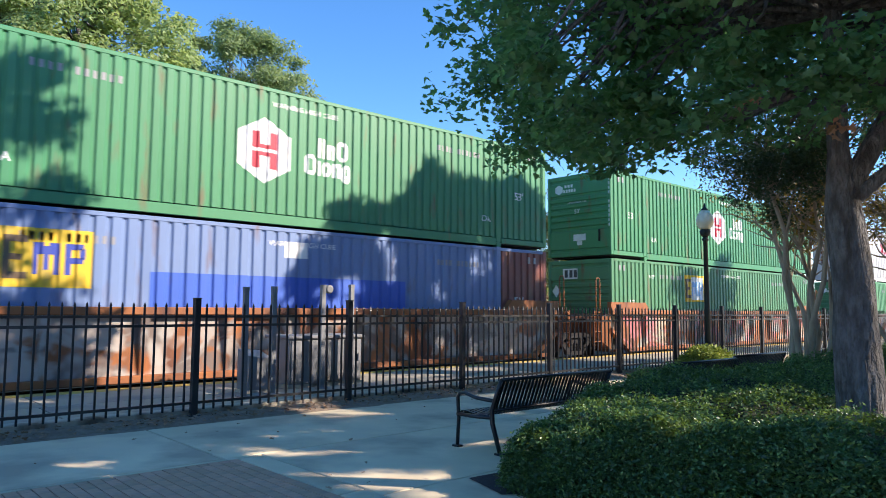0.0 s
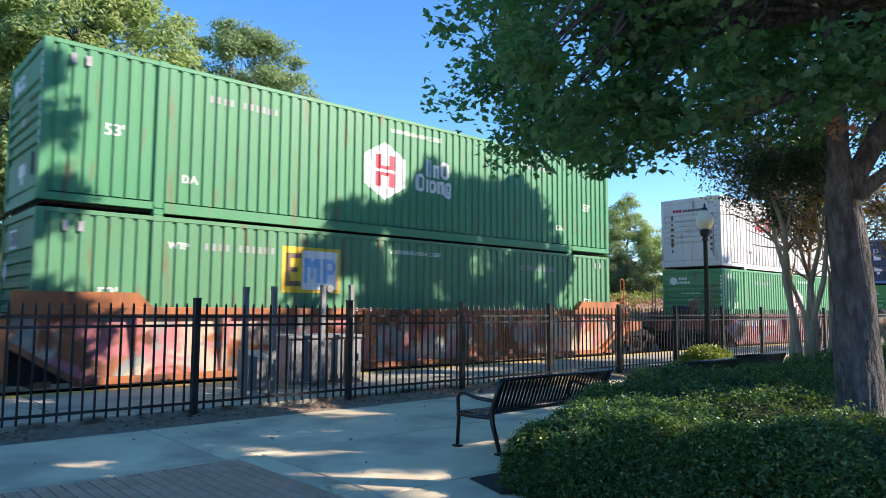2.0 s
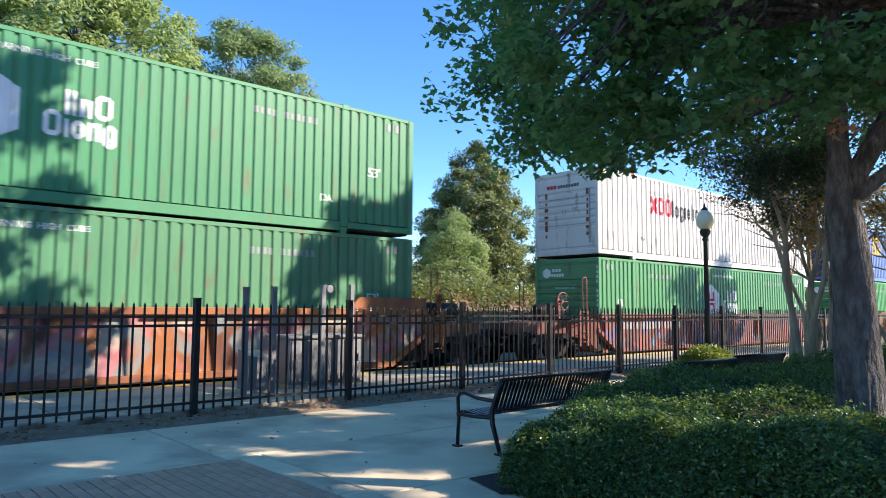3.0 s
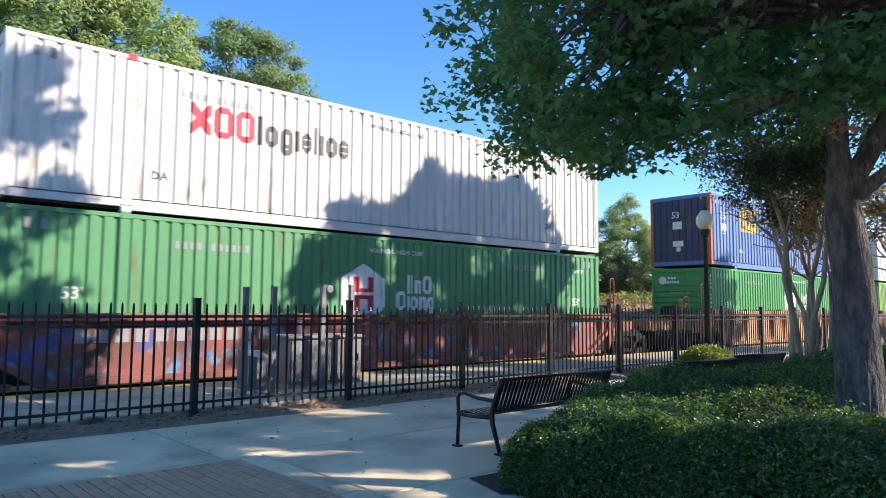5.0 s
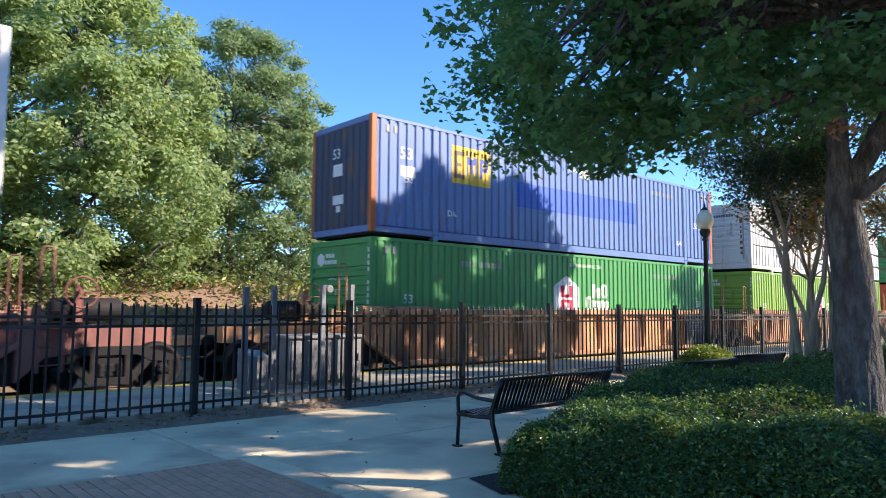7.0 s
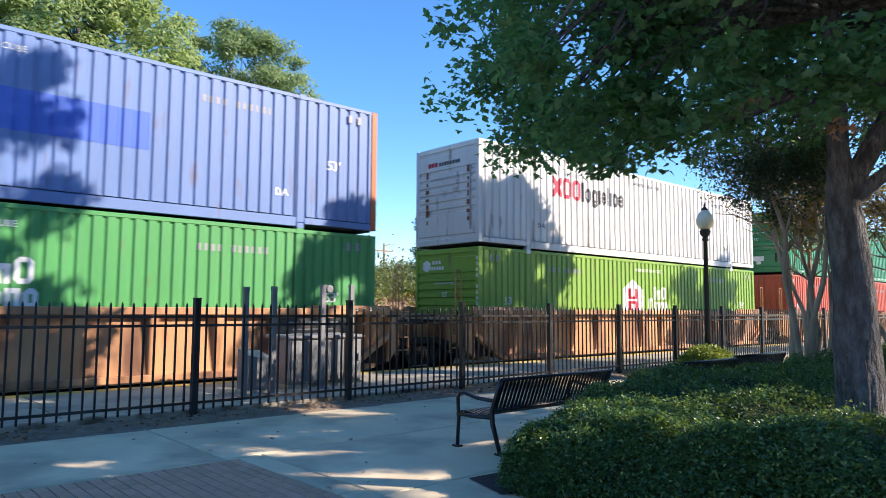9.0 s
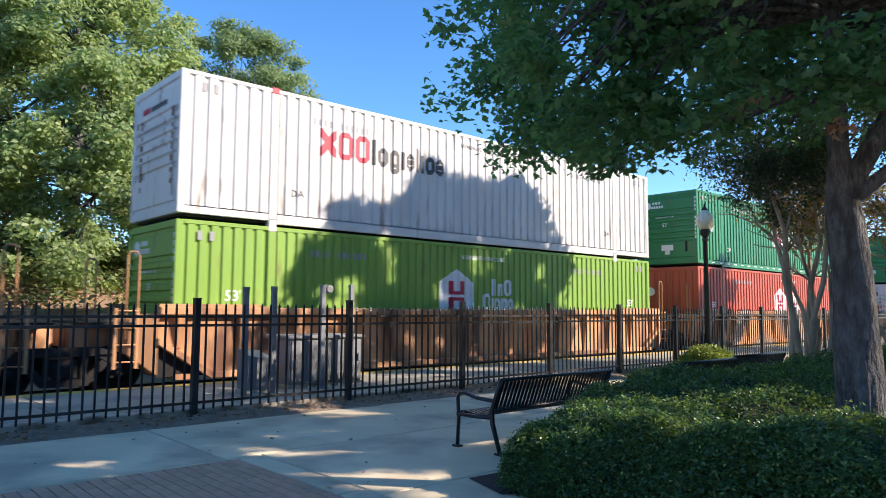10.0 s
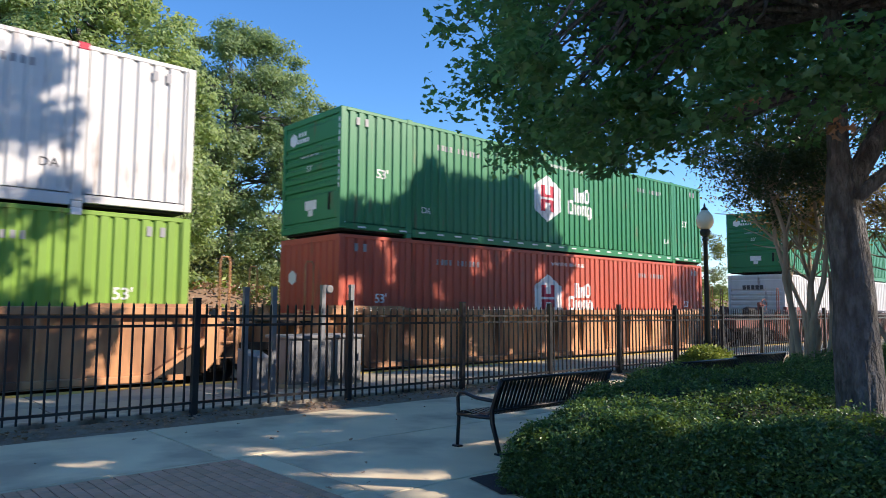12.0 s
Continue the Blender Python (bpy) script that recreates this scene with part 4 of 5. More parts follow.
def rib(x, z0, z1, base, deep, shallow):
    """Pressed upright rib on a wagon side: deep under the top chord, shallow and narrow at the foot."""
    bm = bmesh.new()
    lo = [bm.verts.new(q) for q in ((x - 0.05, base, z0), (x + 0.05, base, z0), (x + 0.04, shallow, z0), (x - 0.04, shallow, z0))]
    hi = [bm.verts.new(q) for q in ((x - 0.085, base, z1), (x + 0.085, base, z1), (x + 0.075, deep, z1), (x - 0.075, deep, z1))]
    bm.faces.new(lo)
    bm.faces.new(hi)
    for i in range(4):
        bm.faces.new((lo[i], lo[(i + 1) % 4], hi[(i + 1) % 4], hi[i]))
    bmesh.ops.recalc_face_normals(bm, faces=bm.faces)
    return bm


def well_car(u, steel, panel, top, left, right, label, ribs=1.25, ends_up=0.25):
    """One well: deep side sills, floor beams and end platforms. left, right: 'joint' (shared bogie), 'coupler' or None."""
    c = thing("well_car", (0, 0, 0), 0, label, "railway wagon", "wagons of the train")
    b0 = 0.14
    for s in (0, 1):
        def side(y0, y1):
            return (y0, y1) if s == 0 else (CW - y1, CW - y0)
        y0, y1 = side(-0.06, -0.035)
        outline = [(-0.30, 0.85), (0.75, b0 + 0.1), (CL - 0.75, b0 + 0.1), (CL + 0.30, 0.85), (CL + 0.30, top - 0.1), (-0.30, top - 0.1)]
        part("side_panel", slice_xz(outline, y0, y1), panel, c)
        y0, y1 = side(-0.24, -0.015)
        part("top_chord", boxm(-0.30, y0, top - 0.14, CL + 0.30, y1, top, bevel=0.015), steel, c)
        y0, y1 = side(-0.20, -0.015)
        part("bottom_chord", boxm(0.72, y0, b0, CL - 0.72, y1, b0 + 0.13, bevel=0.015), steel, c)
        for q in ([(-0.30, 0.80), (-0.30, 0.92), (0.72, b0 + 0.13), (0.72, b0)], [(CL + 0.30, 0.80), (CL + 0.30, 0.92), (CL - 0.72, b0 + 0.13), (CL - 0.72, b0)]):
            part("end_chord", slice_xz(q, y0, y1), steel, c)
        y0, y1 = side(-0.03, -0.018)
        for xa, xb in ((-0.28, 0.95), (CL - 0.95, CL + 0.28)):
            part("inner_plate", boxm(xa, y0, 0.2, xb, y1, top - 0.15), "steel_dark", c)
        n = int(CL / ribs)
        for i in range(n + 1):
            x = 0.1 + (CL - 0.2) * i / n
            foot = b0 + 0.131 if 0.8 < x < CL - 0.8 else 0.72
            sg = 1 if s == 0 else -1
            base = -0.0605 if s == 0 else CW + 0.0605
            part("stiffener", rib(x, foot, top - 0.141, base, base - sg * 0.165, base - sg * 0.05), panel, c)
        if ends_up:
            for x0, x1 in ((-0.30, 1.9), (CL - 1.9, CL + 0.30)):
                y0, y1 = side(-0.18, -0.03)
                bm = bmesh.new()
                lo = x0 if x0 < 0 else x1
                hi = x1 if x0 < 0 else x0
                pts = [(lo, top + 0.001), (hi, top + 0.001), (hi + (0.25 if x0 > 0 else -0.25), top + ends_up), (lo, top + ends_up)]
                a = [bm.verts.new((x, y0, z)) for x, z in pts]
                b = [bm.verts.new((x, y1, z)) for x, z in pts]
                bm.faces.new(a)
                bm.faces.new(b)
                for i in range(4):
                    bm.faces.new((a[i], b[i], b[(i + 1) % 4], a[(i + 1) % 4]))
                bmesh.ops.recalc_face_normals(bm, faces=bm.faces)
                part("end_gusset", bm, steel, c)
    for i in range(9):
        x = 0.2 + i * (CL - 0.4) / 8
        part("floor_beam", boxm(x - 0.15, -0.09, b0 + 0.001, x + 0.15, CW + 0.09, b0 + 0.10), steel, c)
    for end, kind in ((0, left), (1, right)):
        if kind is None:
            continue
        ext = 1.55 if kind == "joint" else 3.1
        def X(d):
            return -d if end == 0 else CL + d
        # sloping bulkhead and tapered platform
        bm = bmesh.new()
        ring = []
        for d, hw, z0, z1 in ((0.3, CW / 2 + 0.15, 0.25, top - 0.12), (0.75, CW / 2 - 0.05, 0.62, top - 0.22), (ext * 0.62, 0.75, 0.72, 1.12), (ext, 0.5, 0.74, 1.08)):
            ring.append([bm.verts.new((X(d), CW / 2 + sy * hw, z)) for sy, z in ((-1, z0), (1, z0), (1, z1), (-1, z1))])
        for a, b in zip(ring, ring[1:]):
            for k in range(4):
                bm.faces.new((a[k], a[(k + 1) % 4], b[(k + 1) % 4], b[k]))
        bm.faces.new(ring[0])
        bm.faces.new(ring[-1])
        bmesh.ops.recalc_face_normals(bm, faces=bm.faces)
        part("end_platform", bm, steel, c)
        # handrails and ladder
        for sy in (0.02, CW - 0.02):
            bm = bmesh.new()
            xa, xb = X(0.62), X(0.82)
            tube(bm, [(xa, sy, 0.9), (xa, sy, 2.38), (xa + (xb - xa) * 0.2, sy, 2.46), (xb - (xb - xa) * 0.2, sy, 2.46), (xb, sy, 2.38), (xb, sy, 0.9)], 0.02, 6)
            xb = X(1.0)
            part("grab_rail", bm, steel, c)
            bm = bmesh.new()
            for z in (0.5, 0.8, 1.1, 1.4):
                tube(bm, [(xa, sy - 0.03, z), (xb, sy - 0.03, z)], 0.016, 6)
            box(bm, min(xa, xb) - 0.02, sy - 0.05, 0.38, min(xa, xb) + 0.03, sy, 1.45)
            box(bm, max(xa, xb) - 0.03, sy - 0.05, 0.38, max(xa, xb) + 0.02, sy, 1.45)
            part("ladder", bm, steel, c)
        part("walkway", boxm(min(X(0.32), X(1.4)), 0.0, 1.16, max(X(0.32), X(1.4)), CW, 1.2), "steel_dark", c)
        if kind == "coupler":
            bogie(c, X(1.85))
            bm = bmesh.new()
            cx = X(1.35)
            ring_pts = [(cx + 0.27 * math.cos(a), 0.35, 1.72 + 0.27 * math.sin(a)) for a in [2 * math.pi * k / 20 for k in range(21)]]
            tube(bm, ring_pts, 0.018, 6)
            for k in range(3):
                a = 2 * math.pi * k / 3
                tube(bm, [(cx, 0.37, 1.72), (cx + 0.27 * math.cos(a), 0.35, 1.72 + 0.27 * math.sin(a))], 0.014, 5)
            tube(bm, [(cx, 0.35, 1.72), (cx, 0.55, 1.72)], 0.04, 8)
            part("brake_wheel", bm, steel, c)
            part("brake_stand", boxm(cx - 0.06, 0.50, 1.15, cx + 0.06, 0.62, 1.85, bevel=0.01), steel, c)
            bm = bmesh.new()
            tube(bm, [(X(0.9), CW / 2 - 0.5, 1.42), (X(0.98), CW / 2 - 0.5, 1.42), (X(2.1), CW / 2 - 0.5, 1.42), (X(2.18), CW / 2 - 0.5, 1.42)], [0.12, 0.21, 0.21, 0.12], 14)
            part("air_reservoir", bm, "steel_dark", c, "black air tank")
            xa, xb = sorted((X(ext), X(3.66)))
            part("coupler", boxm(xa, CW / 2 - 0.12, 0.66, xb, CW / 2 + 0.12, 0.90, bevel=0.04), "steel_dark", c)
            bm = bmesh.new()
            tube(bm, [(X(ext - 0.1), CW / 2 - 0.3, 0.75), (X(ext + 0.3), CW / 2 - 0.32, 0.45), (X(3.69), CW / 2 - 0.3, 0.5)], 0.025, 6)
            part("air_hose", bm, "steel_dark", c)
        elif end == 1:
            bogie(c, CL + 1.65)
    TRAIN.append((c, u, TRACK_Y, 0.0))
    c.matrix_basis = pose(u, TRACK_Y, 0)
    return c


well_car(U["A"], "well_orange", "well_grey_tag", 1.47, None, "joint", "rusty orange well wagon with grey sprayed paint", 1.6)
well_car(U["B"], "well_orange", "well_tagged", 1.47, "joint", "coupler", "rusty orange well wagon with coloured sprayed paint", 1.6)
cc = well_car(U["C"], "well_maroon", "well_blue_tag", 1.36, "coupler", "coupler", "maroon well wagon with yellow tabs and sprayed paint", 4.2, 0.0)
for i in range(6):
    part("yellow_tab", boxm(0.9 + i * 2.8, -0.206, 1.24, 1.6 + i * 2.8, -0.2005, 1.31), "decal_yellow", cc)
for i in range(11):
    part("letter_block", boxm(1.2 + i * 0.34, -0.066, 0.85, 1.2 + i * 0.34 + 0.24, -0.0605, 1.08), "decal_grey", cc)
dd = well_car(U["D"], "well_tan", "well_tan", 1.47, "coupler", "joint", "tan orange well wagon with upright ribs", 1.22, 0.06)
well_car(U["E"], "well_tan", "well_tan", 1.47, "joint", "joint", "tan orange well wagon with upright ribs", 1.22, 0.06)
well_car(U["F"], "well_tan", "well_tan", 1.47, "joint", "coupler", "tan orange well wagon with upright ribs", 1.22, 0.06)
well_car(U["G"], "well_maroon", "well_maroon", 1.40, "coupler", "coupler", "dark maroon well wagon", 1.6)
dp = part("data_panel", boxm(13.6, -0.242, 0.30, 15.35, -0.232, 1.26), "panel_dark", dd, "dark data panel with unreadable white lines")
for i in range(4):
    part("data_line", boxm(13.9, -0.2455, 1.02 - i * 0.09, 14.9 + 0.15 * (i % 2), -0.2425, 1.045 - i * 0.09), "decal_grey", dp)
for i in range(3):
    part("data_line", boxm(13.8 + 0.5 * i, -0.2455, 1.12, 14.0 + 0.5 * i, -0.2425, 1.19), "decal_grey", dp)


# ---- foliage ----
MAPLE = np.array([(0, 0), (0.42, -0.02), (0.34, 0.18), (0.58, 0.46), (0.25, 0.48), (0.26, 0.68), (0, 1.0),
                  (-0.26, 0.68), (-0.25, 0.48), (-0.58, 0.46), (-0.34, 0.18), (-0.42, -0.02)])
OVAL = np.array([(0, 0), (0.28, 0.38), (0, 1.0), (-0.28, 0.38)])


def leaves_mesh(name, pts, sizes, material, shape, rs, droop=0.3, flat=0.5, outward=None):
    """Many leaves as one mesh: each a small cut-out sheet with its own turn, tilt and fold."""
    n = len(pts)
    k = len(shape)
    az = rs.uniform(0, 2 * np.pi, n)
    d = np.stack([np.cos(az), np.sin(az), rs.normal(-droop, 0.45, n)], 1)
    d /= np.linalg.norm(d, axis=1)[:, None]
    up = rs.normal(0, flat, (n, 3)) + np.array([0, 0, 1.0])
    if outward is not None:
        up = rs.normal(0, 0.35, (n, 3)) + np.array([0, 0, 0.45]) + outward      # leaves face out of their clump
    side = np.cross(d, up)
    side /= np.linalg.norm(side, axis=1)[:, None] + 1e-9
    nor = np.cross(side, d)
    s = np.asarray(sizes)[:, None, None]
    fold = rs.uniform(0.1, 0.45, n)[:, None, None]
    X, Y = shape[:, 0][None, :, None], shape[:, 1][None, :, None]
    V = pts[:, None, :] + s * (X * side[:, None, :] + Y * d[:, None, :] + fold * np.abs(X) * nor[:, None, :] - 0.12 * Y * Y * nor[:, None, :])
    V = V.reshape(-1, 3)
    me = bpy.data.meshes.new(name)
    if k == 4:
        tri = np.array([(0, 1, 2), (0, 2, 3)])
    else:
        tri = np.array([(0, i, i + 1) for i in range(1, k - 1)])
    F = (np.arange(n)[:, None, None] * k + tri[None]).reshape(-1, 3)
    me.vertices.add(len(V))
    me.vertices.foreach_set("co", V.ravel())
    me.loops.add(F.size)
    me.loops.foreach_set("vertex_index", F.ravel().astype(np.int32))
    me.polygons.add(len(F))
    me.polygons.foreach_set("loop_start", np.arange(0, F.size, 3, dtype=np.int32))
    me.update(calc_edges=True)
    me.materials.append(M[material])
    return me


def limb_path(p0, p1, rnd, bend=0.12, n=5, sag=0.0):
    p0, p1 = Vector(p0), Vector(p1)
    L = (p1 - p0).length
    out = []
    for i in range(n + 1):
        k = i / n
        w = math.sin(k * math.pi) * bend * L
        out.append(p0.lerp(p1, k) + Vector((rnd.uniform(-1, 1) * w, rnd.uniform(-1, 1) * w, rnd.uniform(-0.5, 0.5) * w + sag * math.sin(k * math.pi) * L)))
    return out


def broad_tree(name, at, height, spread, crown_low, r_trunk, leaf, leaf_size, count, seed, label, category="tree", shape=OVAL,
               widest=0.4, clumps=90, clump_r=0.6, bark="bark", group="", profile_pts=None, hollow=0.55, trunk_lean=(0, 0), cut=None, furrowed=False, facing=0.0, limb_low=0.0, fuller=None):
    """A tree with tapered trunk, limbs that reach the leaf clumps, and a crown of many small leaves."""
    rnd, rs = random.Random(seed), np.random.RandomState(seed)
    t = thing(name, at, 0, label, category, group)
    tips = []
    for i in range(clumps):
        for _ in range(40):
            k = rnd.random()
            z = crown_low + (height - crown_low) * k
            if profile_pts:
                r = np.interp(z, [p[0] for p in profile_pts], [p[1] for p in profile_pts])
            else:
                r = spread * (math.sin(math.pi * min(1, (k / widest) * 0.5 if k < widest else 0.5 + 0.5 * (k - widest) / (1 - widest))) ** 0.7)
            if rnd.random() < (r / spread) ** 1.5 + 0.08:
                break
        a = rnd.uniform(0, 2 * math.pi)
        if fuller is not None and rnd.random() < 0.12:
            a = rnd.gauss(fuller, 0.55)                      # the side that reaches for the light
        q = r * math.sqrt(rnd.uniform(hollow ** 2, 1)) * rnd.uniform(0.82, 1.08)
        p = Vector((q * math.cos(a) + trunk_lean[0] * k, q * math.sin(a) + trunk_lean[1] * k, z))
        if cut and cut(p):
            continue
        tips.append(p)
    # trunk
    bm = bmesh.new()
    top = height * 0.72
    n = 11
    wander = r_trunk * (0.02 if furrowed else 0.09)
    pts = [Vector((trunk_lean[0] * (i / n) + rnd.uniform(-1, 1) * i * wander, trunk_lean[1] * (i / n) + rnd.uniform(-1, 1) * i * wander, -0.1 + (top + 0.1) * i / n)) for i in range(n + 1)]
    rad = [r_trunk * (1.35 if i == 0 else 1.0) * (1 - 0.75 * i / n) for i in range(n + 1)]
    if furrowed:
        rad = [r * (0.68 if i > 4 else 1.0) for i, r in enumerate(rad)]     # thinner above the fork
        # many rings and sides, with ridges that run up the bark
        fine = []
        for i in range(n * 8 + 1):
            k = i / 8
            j = min(n - 1, int(k))
            fine.append((pts[j].lerp(pts[j + 1], k - j), rad[j] + (rad[j + 1] - rad[j]) * (k - j)))
        tube(bm, [p for p, _ in fine], [r for _, r in fine], 56)
        for v in bm.verts:
            c = min(fine, key=lambda q: abs(q[0].z - v.co.z))
            d = Vector((v.co.x - c[0].x, v.co.y - c[0].y, 0))
            a = math.atan2(d.y, d.x)
            ridge = abs(noise.noise(Vector((math.cos(a) * 3.4, math.sin(a) * 3.4, v.co.z * 0.9)))) * 0.9 + abs(noise.noise(Vector((math.cos(a) * 8, math.sin(a) * 8, v.co.z * 2.2)))) * 0.5
            bulge = noise.noise(Vector((math.cos(a), math.sin(a), v.co.z * 1.3 + 4)))
            v.co += d.normalized() * (0.03 * (ridge - 0.35) + 0.02 * bulge) * min(1.0, c[1] / 0.12)
    else:
        tube(bm, pts, rad, 12)
    part("trunk", bm, bark, t)
    bm = bmesh.new()
    main = []
    for i in range(9):
        k = i / 8
        low = max(limb_low, crown_low * 0.95)
        zb = low + (top - low) * (0.02 + 0.85 * k)
        f = min(len(pts) - 1, max(0, int(zb / top * n)))
        a = i * 2.4 + rnd.uniform(-0.4, 0.4)
        rr = spread * (0.75 - 0.35 * k)
        end = Vector((rr * math.cos(a) + pts[f].x, rr * math.sin(a) + pts[f].y, min(height * 0.95, zb + rr * 0.55)))
        if cut and cut(end):
            continue
        path = limb_path(pts[f], end, rnd, 0.06)
        r0 = r_trunk * (0.34 - 0.17 * k)
        tube(bm, path, [r0 * (1 - 0.8 * j / 5) for j in range(6)], 7, cap=False)
        part("limb", bm, bark, t)
        bm = bmesh.new()
        main.append(path)
    for p in tips:
        if not main:
            break
        path = min(main, key=lambda q: min((v - p).length for v in q))
        base = min(path, key=lambda v: (v - p).length + (0.3 * v.z if v.z > p.z else 0))
        tube(bm, limb_path(base, p, rnd, 0.08, 3), [0.03 * spread / 3.5, 0.02 * spread / 3.5, 0.012, 0.006], 4, cap=False)
    tagged(part("twig_mass", bm, bark, t), kind="stuff")
    per = count // max(1, len(tips))
    P, O = [], []
    axis = np.array([trunk_lean[0] * 0.5, trunk_lean[1] * 0.5, height * 0.4])
    for p in tips:
        r = clump_r * rnd.uniform(0.6, 1.35)
        g = rs.normal(0, 1, (per, 3))
        g /= np.linalg.norm(g, axis=1)[:, None]
        g *= (rs.uniform(0, 1, (per, 1)) ** 0.5) * r * np.array([1.0, 1.0, 0.7])
        P.append(g + np.array(p))
        away = np.array(p) - axis
        O.append(facing * (g / r + 0.6 * away / (np.linalg.norm(away) + 1e-6)))
    P, O = np.concatenate(P), np.concatenate(O)
    if cut:
        keep = np.array([not cut(Vector(q)) for q in P])
        P, O = P[keep], O[keep]
    part("crown", leaves_mesh("crown", P, leaf_size * rs.uniform(0.65, 1.25, len(P)), leaf, shape, rs, outward=O if facing else None), leaf, t)
    return t


# maple beside the pavement
MAPLE_AT = (6.15, 1.9, 0.0)
SUN_ACROSS = Vector((SUN_H.y, -SUN_H.x, 0.0))


def shaft(w, limit):
    """Small gaps through which the sun reaches the paving."""
    g = w - sun_dir * (w.z / sun_dir.z)
    a, b = g.dot(SUN_ACROSS), g.dot(SUN_H) * 0.5
    return noise.noise(Vector((a * 1.9, b * 1.9, 3.3))) + 0.4 * noise.noise(Vector((a * 4.5, b * 4.5, 8.1))) > limit


def maple_gap(p):
    """Cuts in the lower sunward crown that let sun onto hedge and paving."""
    if (p + Vector(MAPLE_AT) - Vector(EYE)).length < 4.9:      # clear of the path where one stands
        return True
    w = p + Vector(MAPLE_AT) - Vector(EYE)                      # the underside rises over the bed
    far = math.hypot(w.x, w.y)
    if w.z < (0.196 + 0.012 * math.sin(7 * w.x)) * far:
        return True
    if 0.95 * w.y - 0.31 * w.x < 0.2 * far and w.z < 0.225 * far + 0.12 * math.sin(9 * w.y):
        return True
    if shaft(p + Vector(MAPLE_AT), 0.42):
        return True
    a = Vector((5.35, 2.75, 0.6)) - Vector(MAPLE_AT)
    d = p - a
    along = d.dot(sun_dir)
    return along > 0 and (d - sun_dir * along).length < 0.78


maple = broad_tree("maple_tree", MAPLE_AT, 8.6, 3.6, 2.75, 0.19, "leaf_maple", 0.070, 86000, 11, "maple tree with dark green lobed leaves and grey bark",
           shape=MAPLE, clumps=500, clump_r=0.42, hollow=0.3, cut=maple_gap, furrowed=True, limb_low=3.75, fuller=2.35, trunk_lean=(-0.19, 0.17),
           profile_pts=((2.6, 2.2), (2.95, 3.1), (3.6, 3.38), (4.2, 2.85), (5.0, 2.45), (6.2, 2.3), (7.4, 1.7), (8.5, 0.6)))

# the low fork on the trunk's far side
for fork, r0 in ((((-0.07, 0.066, 2.32), (-0.04, 0.0, 2.52), (0.02, -0.13, 2.78), (0.08, -0.24, 3.02), (0.16, -0.45, 3.45), (0.3, -0.85, 4.1)), 0.085),
                 (((-0.07, 0.05, 2.28), (-0.01, -0.12, 2.46), (0.06, -0.26, 2.60), (0.2, -0.8, 2.9)), 0.055)):
    part("limb", tube(bmesh.new(), [Vector(q) for q in fork], [r0 * (0.82, 1.0, 0.95, 0.85, 0.7, 0.5)[j] for j in range(len(fork))], 10, cap=False), "bark", maple)

# withered leaf bunches caught in the crown
def dry_bunch(at, seed):
    rs = np.random.RandomState(seed)
    P = rs.normal(0, 0.04, (9, 3)) * np.array([1, 1, 1.3])
    me = leaves_mesh("dry_leaf_bunch", P, rs.uniform(0.06, 0.10, 9), "leaf_dry", MAPLE, rs, droop=0.9)
    ob = new("dry_leaf_bunch", me)
    ob.location = at
    tagged(ob, "bunch of withered brown leaves hanging in the maple", "dry leaves", "withered bunches", kind="stuff")


dry_bunch((4.64, 2.08, 2.96), 1)
dry_bunch((5.17, 1.71, 2.78), 2)

# small multi-stemmed trees in the hedge bed
def stem_tree(at, seed, leaf, label, height=6.2, spread=1.05, stems=4, count=24000):
    rnd, rs = random.Random(seed), np.random.RandomState(seed)
    t = thing("crape_myrtle", at, 0, label, "tree", "small trees in the bed")
    tips = []
    for i in range(stems):
        a = i * 2 * math.pi / stems + rnd.uniform(-0.4, 0.4)
        lean = rnd.uniform(0.5, 1.0) * spread * 0.7
        p1 = Vector((0.10 * math.cos(a), 0.10 * math.sin(a), 0.0))
        p2 = Vector((lean * math.cos(a), lean * math.sin(a), height * 0.62))
        path = limb_path(p1, p2, rnd, 0.03, 6)
        for j, p in enumerate(path):
            bow = 0.16 * math.sin(math.pi * j / 6) * lean            # upright at first, then arching out
            p.x -= bow * math.cos(a)
            p.y -= bow * math.sin(a)
        bm = bmesh.new()
        tube(bm, path, [0.055 - 0.0055 * j for j in range(7)], 9)
        part("stem", bm, "bark_smooth", t)
        bm = bmesh.new()
        for j in range(18):
            a2, e = rnd.uniform(0, 6.28), rnd.uniform(0.15, 1.3)
            L = rnd.uniform(0.5, 1.3)
            b = path[rnd.choice((4, 5, 5, 6, 6))]
            q = b + Vector((L * math.cos(a2) * math.cos(e), L * math.sin(a2) * math.cos(e), L * math.sin(e)))
            tube(bm, limb_path(b, q, rnd, 0.1, 3), [0.022, 0.016, 0.011, 0.006], 5, cap=False)
            part("branch", bm, "bark_smooth", t)
            bm = bmesh.new()
            tips.append(q)
        bm.free()
    per = count // len(tips)
    P = np.concatenate([rs.normal(0, rnd.uniform(0.10, 0.24), (per, 3)) + np.array(p) for p in tips])
    P = P[P[:, 2] > 2.35 + 0.8 * np.hypot(P[:, 0], P[:, 1]) * rs.uniform(0.75, 1.1, len(P))]      # vase-shaped crown
    part("crown", leaves_mesh("crown", P, 0.064 * rs.uniform(0.6, 1.3, len(P)), leaf, OVAL, rs), leaf, t)
    return t


